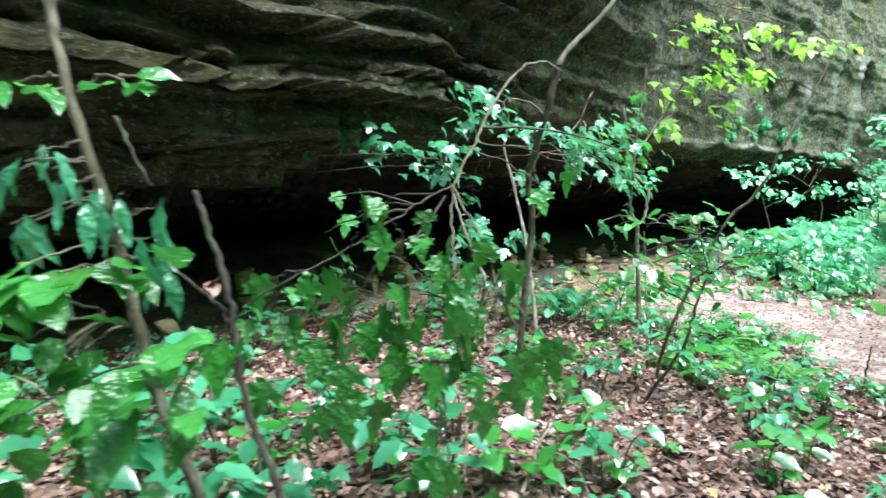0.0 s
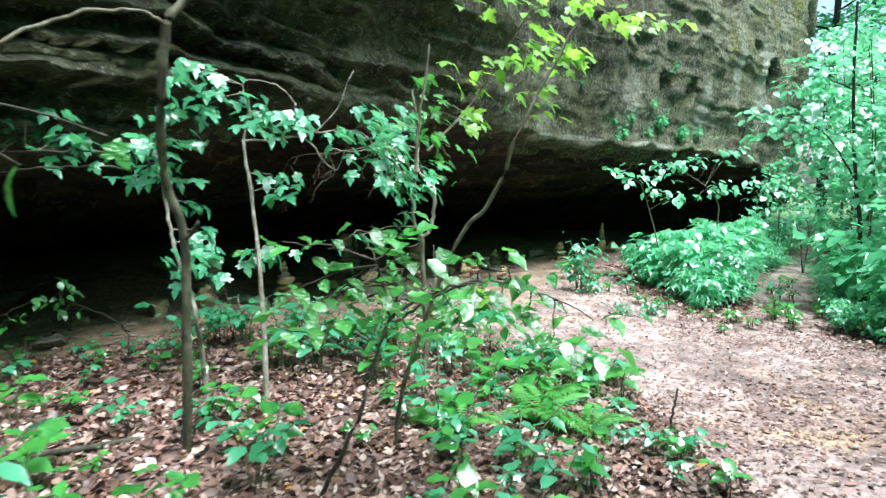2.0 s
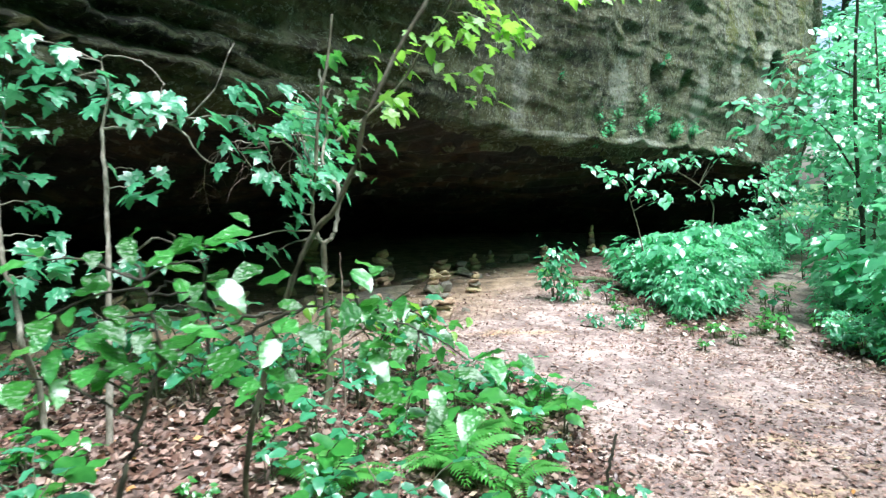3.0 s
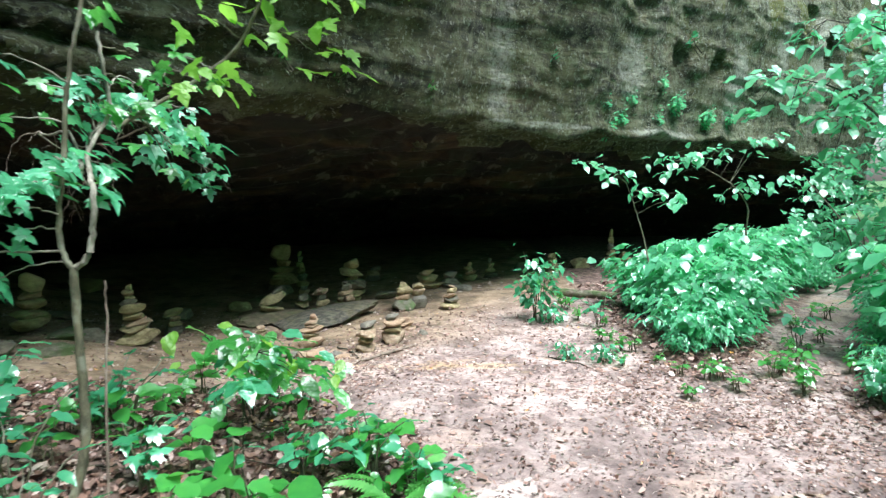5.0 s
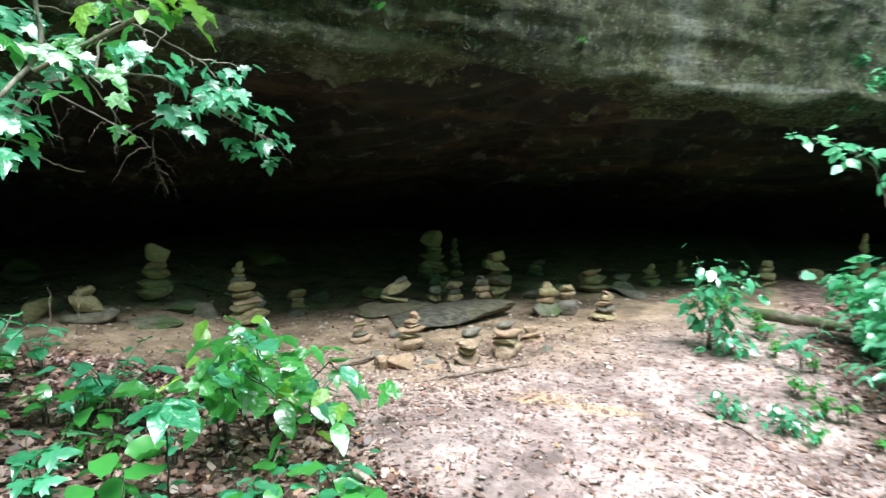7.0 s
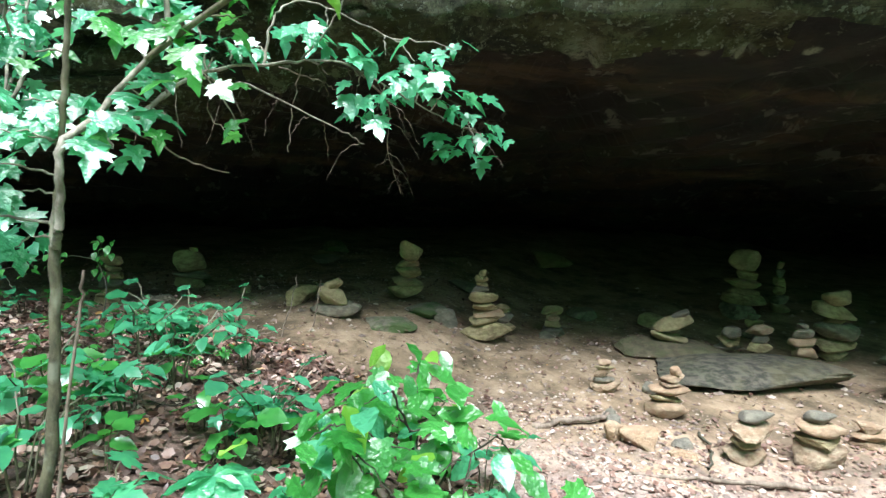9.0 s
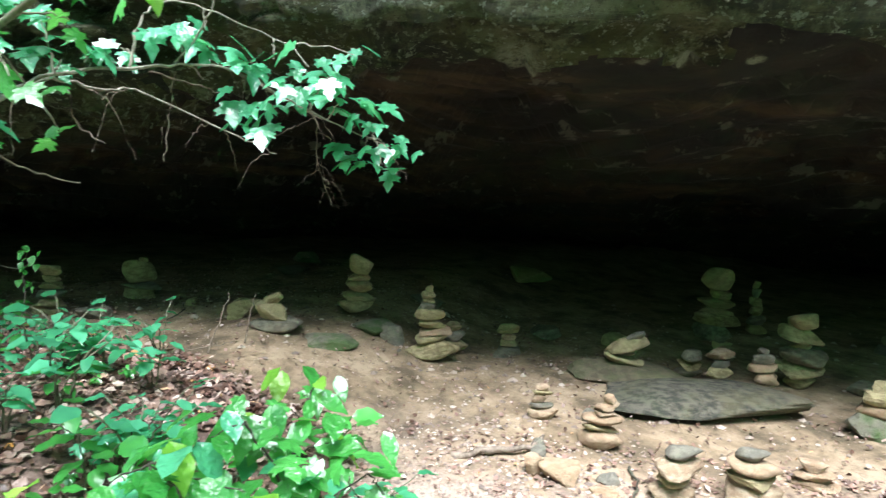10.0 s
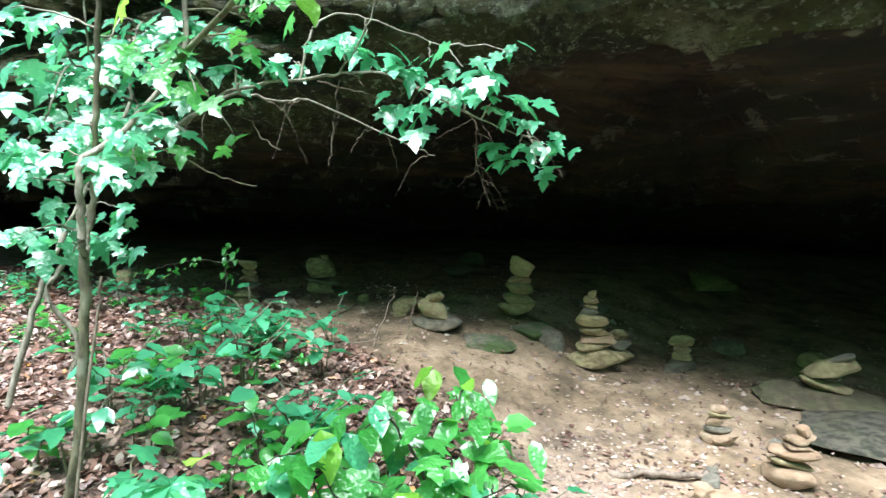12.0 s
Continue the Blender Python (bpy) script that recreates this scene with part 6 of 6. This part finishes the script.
# Those with y below 2 stand unseen, added to keep low sky light out.
for x, y, k, s in [(13.5, 5.5, 0, 1.0), (13.6, 8.0, 1, 1.1), (16.0, 12.5, 0, 1.0), (17.0, 16.0, 0, 1.2), (15.5, 19.5, 0, 1.2), (14.6, 14.6, 1, 1.2), (16.5, 7.0, 0, 1.2), (12.0, 1.0, 0, 1.1), (9.5, -3.0, 0, 1.1), (18.0, 21.0, 0, 1.3),
                   (6.0, -6.0, 0, 1.1), (14.5, -1.0, 0, 1.2), (2.0, -7.5, 0, 1.0), (-2.0, -8.5, 0, 1.1), (19.0, 12.0, 0, 1.3), (18.0, 18.5, 0, 1.3), (-6.0, -8.5, 0, 1.0), (12.0, 12.0, 1, 0.8), (12.4, 13.8, 1, 0.9), (4.5, -3.2, 0, 1.1), (7.6, -1.2, 0, 1.0), (10.6, -0.4, 0, 1.1), (0.0, -5.0, 0, 1.1), (3.2, -5.6, 0, 1.2), (-4.0, -6.6, 0, 1.1), (6.2, -3.6, 1, 1.4), (12.2, -2.2, 0, 1.3)]:
    again(wood[k], x, y, rng.uniform(0, 360), s)


# ---- leaf litter, pebbles and sticks ----
def scatter_litter():
    rs = np.random.RandomState(9)
    shapes = [(np.array([(0, -0.5, 0.0), (0.28, -0.15, 0.1), (0.24, 0.25, 0.04), (0, 0.5, 0.12), (-0.25, 0.22, 0.06), (-0.27, -0.18, 0.14)]), [(0, 1, 2, 3), (0, 3, 4, 5)]),
              (np.array([(0, -0.6, 0.0), (0.16, -0.1, 0.16), (0.1, 0.4, 0.06), (0, 0.65, 0.2), (-0.2, 0.15, 0.1)]), [(0, 1, 2, 4), (4, 2, 3)]),
              (np.array([(-0.1, -0.45, 0.02), (0.3, -0.35, 0.2), (0.45, 0.1, 0.02), (0.15, 0.3, 0.22), (0, 0.55, 0.05), (-0.35, 0.25, 0.2), (-0.4, -0.1, 0.0), (0, 0, 0.08)]), [(0, 1, 7), (1, 2, 7), (2, 3, 7), (3, 4, 7), (4, 5, 7), (5, 6, 7), (6, 0, 7)])]
    poses = []
    while len(poses) < 52000:
        x, y = rs.uniform(-4.0, 6.0, 4000), rs.uniform(1.0, 11.0, 4000)
        dens = np.clip(soil_amount(x, y), 0, 1) * np.where(x < 3.3, 1.0, 0.35) + 0.2 * (y < 9.5)
        ok = rs.uniform(0, 1, 4000) < dens
        z = ground_z(x, y)
        for a, b, c, small in zip(x[ok], y[ok], z[ok], np.where(soil_amount(x, y)[ok] > 0.3, 1.0, 0.55)):
            poses.append(leaf_pose((a, b, c + rs.uniform(0.008, 0.03)), rs.uniform(0, 360), rs.normal(0, 24), rs.normal(0, 24), rs.uniform(0.018, 0.066) * small))
    tagged(new("leaf_litter", joined_leaves("leaf_litter", shapes, poses[:52000], LITTER)), "red-brown dead leaves strewn over the ground", "leaf litter", kind="stuff")


scatter_litter()


def scatter_debris():
    """Broken twigs and leaf crumbs trodden into the path."""
    rs = np.random.RandomState(29)
    crumb = (np.array([(-0.5, -0.2, 0.0), (0.45, -0.25, 0.05), (0.5, 0.2, 0.0), (-0.35, 0.3, 0.08)]), [(0, 1, 2, 3)])
    sliver = (np.array([(-0.5, -0.05, 0.0), (0.5, -0.03, 0.02), (0.5, 0.03, 0.0), (-0.5, 0.05, 0.05), (0.0, 0.0, 0.1)]), [(0, 1, 4), (1, 2, 4), (2, 3, 4), (3, 0, 4)])
    poses = []
    while len(poses) < 19000:
        x, y = rs.uniform(1.0, 7.0, 6000), rs.uniform(2.5, 9.6, 6000)
        thick = 0.25 + 0.75 * smooth(-0.1, 0.5, vnoise(x * 0.9, y * 0.9, 0 * x, 62))
        ok = (soil_amount(x, y) < 0.7) & (rs.uniform(0, 1, 6000) < thick) & (y - 1.12 * x < 5.9)
        for a, b, c in zip(x[ok], y[ok], ground_z(x[ok], y[ok])):
            size = rs.uniform(0.03, 0.06) if rs.rand() < 0.12 else rs.uniform(0.01, 0.03)
            poses.append(leaf_pose((a, b, c + rs.uniform(0.004, 0.014)), rs.uniform(0, 360), rs.normal(0, 12), rs.normal(0, 12), size))
    tagged(new("path_debris", joined_leaves("path_debris", [crumb, sliver, crumb], poses, CRUMBS)), "brown leaf crumbs and twig bits trodden into sand", "debris", kind="stuff")


CRUMBS, cnt, cb = material("trodden_crumbs", 0.8)
cgeo = cnt.nodes.new("ShaderNodeNewGeometry")
cnt.links.new(ramp(cnt, cgeo.outputs["Random Per Island"], [(0.0, (0.11, 0.07, 0.055)), (0.5, (0.2, 0.125, 0.095)), (0.85, (0.33, 0.2, 0.15)), (1.0, (0.6, 0.52, 0.46))]), cb.inputs["Base Color"])
scatter_debris()


def scatter_pebbles():
    rs = np.random.RandomState(19)
    v, f = [], []
    base = np.array([(1, 0, 0), (0.3, 0.9, 0.1), (-0.8, 0.5, 0), (-0.7, -0.6, 0.1), (0.4, -0.8, 0), (0.1, 0.05, 0.6)])
    tri = [(0, 1, 5), (1, 2, 5), (2, 3, 5), (3, 4, 5), (4, 0, 5)]
    n = 0
    while n < 5900:
        if n > 5200:
            x = rs.uniform(-3.0, 4.5)
            y = 1.12 * x + 6.0 + rs.gamma(2.0, 1.2)
        else:
            x, y = (rs.uniform(-2.5, 5.5), rs.uniform(3.0, 11.5)) if n % 3 else (rs.normal(1.9, 0.55), rs.normal(7.2, 0.4))
        if soil_amount(np.array(x), np.array(y)) > 0.6:
            continue
        s = rs.uniform(0.012, 0.04) if n > 5200 else rs.uniform(0.004, 0.013) * (1.5 if n % 3 == 0 else 1) * (1.7 if rs.rand() < 0.06 else 1)
        a = rs.uniform(0, 6.28)
        R = np.array([[math.cos(a), -math.sin(a), 0], [math.sin(a), math.cos(a), 0], [0, 0, 1]])
        v.append((base * s * rs.uniform(0.6, 1.2, 3)) @ R.T + [x, y, gz(x, y) + 0.002])
        f += [tuple(i + n * 6 for i in q) for q in tri]
        n += 1
    me = bpy.data.meshes.new("pebbles")
    me.from_pydata(np.concatenate(v).tolist(), [], f)
    me.materials.append(PEBBLE)
    tagged(new("pebbles", me), "small grey and tan pebbles and chips on sand", "pebbles", kind="stuff")


PEBBLE, pnt, pb = material("pebble", 0.8)
pgeo = pnt.nodes.new("ShaderNodeNewGeometry")
pnt.links.new(ramp(pnt, pgeo.outputs["Random Per Island"], [(0.0, (0.13, 0.1, 0.085)), (0.5, (0.28, 0.21, 0.165)), (1.0, (0.48, 0.4, 0.33))]), pb.inputs["Base Color"])
scatter_pebbles()


def stick(pts, r0, r1, label, seed, mat=DEADWOOD):
    p = [(x, y, gz(x, y) + dz) for x, y, dz in pts]
    v, f, c = tube(p, r0, r1, 7, 0.006, seed)
    tagged(new("stick", mesh_np("stick", v, f, mat, True)), label, "stick", "fallen sticks")


stick([(2.1, 7.1, 0.01), (2.4, 7.45, 0.03), (2.7, 7.85, 0.02)], 0.008, 0.016, "grey fallen branch lying on sand", 1)
stick([(1.45, 7.05, 0.0), (1.6, 7.3, 0.04), (1.62, 7.5, 0.03), (1.5, 7.65, 0.0)], 0.02, 0.01, "exposed grey root curling over sand", 2)
stick([(2.0, 7.8, 0.015), (2.15, 7.68, 0.02), (2.25, 7.5, 0.01)], 0.009, 0.006, "short dark stick between stone stacks", 3, BARK_DARK)
stick([(3.9, 7.5, 0.01), (4.15, 7.2, 0.012)], 0.009, 0.005, "short dark stick on the path's edge", 4, BARK_DARK)
stick([(-1.1, 3.3, 0.02), (-0.4, 3.5, 0.04), (0.2, 3.75, 0.02)], 0.02, 0.012, "dark rotting branch in leaf litter", 5, BARK_DARK)
stick([(0.3, 2.1, 0.05), (0.5, 2.5, 0.12), (0.9, 2.9, 0.03)], 0.008, 0.004, "pale dry stick lying in leaf litter", 6)
stick([(0.05, 2.0, 0.02), (0.1, 2.3, 0.22), (0.0, 2.6, 0.4)], 0.007, 0.003, "pale dry stem rising from leaf litter", 7)
stick([(0.6, 2.3, 0.02), (0.2, 2.6, 0.1), (-0.3, 2.7, 0.03)], 0.007, 0.004, "thin pale twig on leaf litter", 8)
stick([(-0.05, 6.1, 0.0), (-0.15, 6.2, 0.2), (-0.3, 6.3, 0.35)], 0.005, 0.002, "thin dry stem leaning over sand", 9)
stick([(-0.12, 6.35, 0.0), (-0.14, 6.4, 0.2), (-0.22, 6.45, 0.32)], 0.005, 0.002, "thin dry broken stem in sand", 10)
stick([(2.95, 3.95, 0.0), (2.98, 3.97, 0.2), (3.02, 4.0, 0.35)], 0.008, 0.006, "short bare stub of stem beside the path", 11, BARK_DARK)
for i in range(12):
    x, y = 0.15 + 0.08 * i, 2.0 + 0.33 * ((i * 7) % 5) / 2
    stick([(x, y, 0.0), (x + 0.06 * ((i * 5) % 4 - 1.5), y + 0.1, 0.16), (x + 0.14 * ((i * 3) % 5 - 2), y + 0.22, 0.2 + 0.03 * (i % 4))], 0.004, 0.0015, "dry straw-coloured stalk in leaf litter", 80 + i)
srng = random.Random(5)
for i in range(46):
    x, y = srng.uniform(-2.2, 2.6), srng.uniform(2.0, 6.0)
    if y - 0.55 * x < 1.2:
        continue
    a, L = srng.uniform(0, 6.28), srng.uniform(0.15, 0.6)
    stick([(x, y, 0.02), (x + math.cos(a) * L / 2, y + math.sin(a) * L / 2, 0.035), (x + math.cos(a + 0.3) * L, y + math.sin(a + 0.3) * L, 0.02)], srng.uniform(0.003, 0.007), 0.002, "thin fallen twig on leaf litter", 20 + i, srng.choice([DEADWOOD, BARK_DARK]))
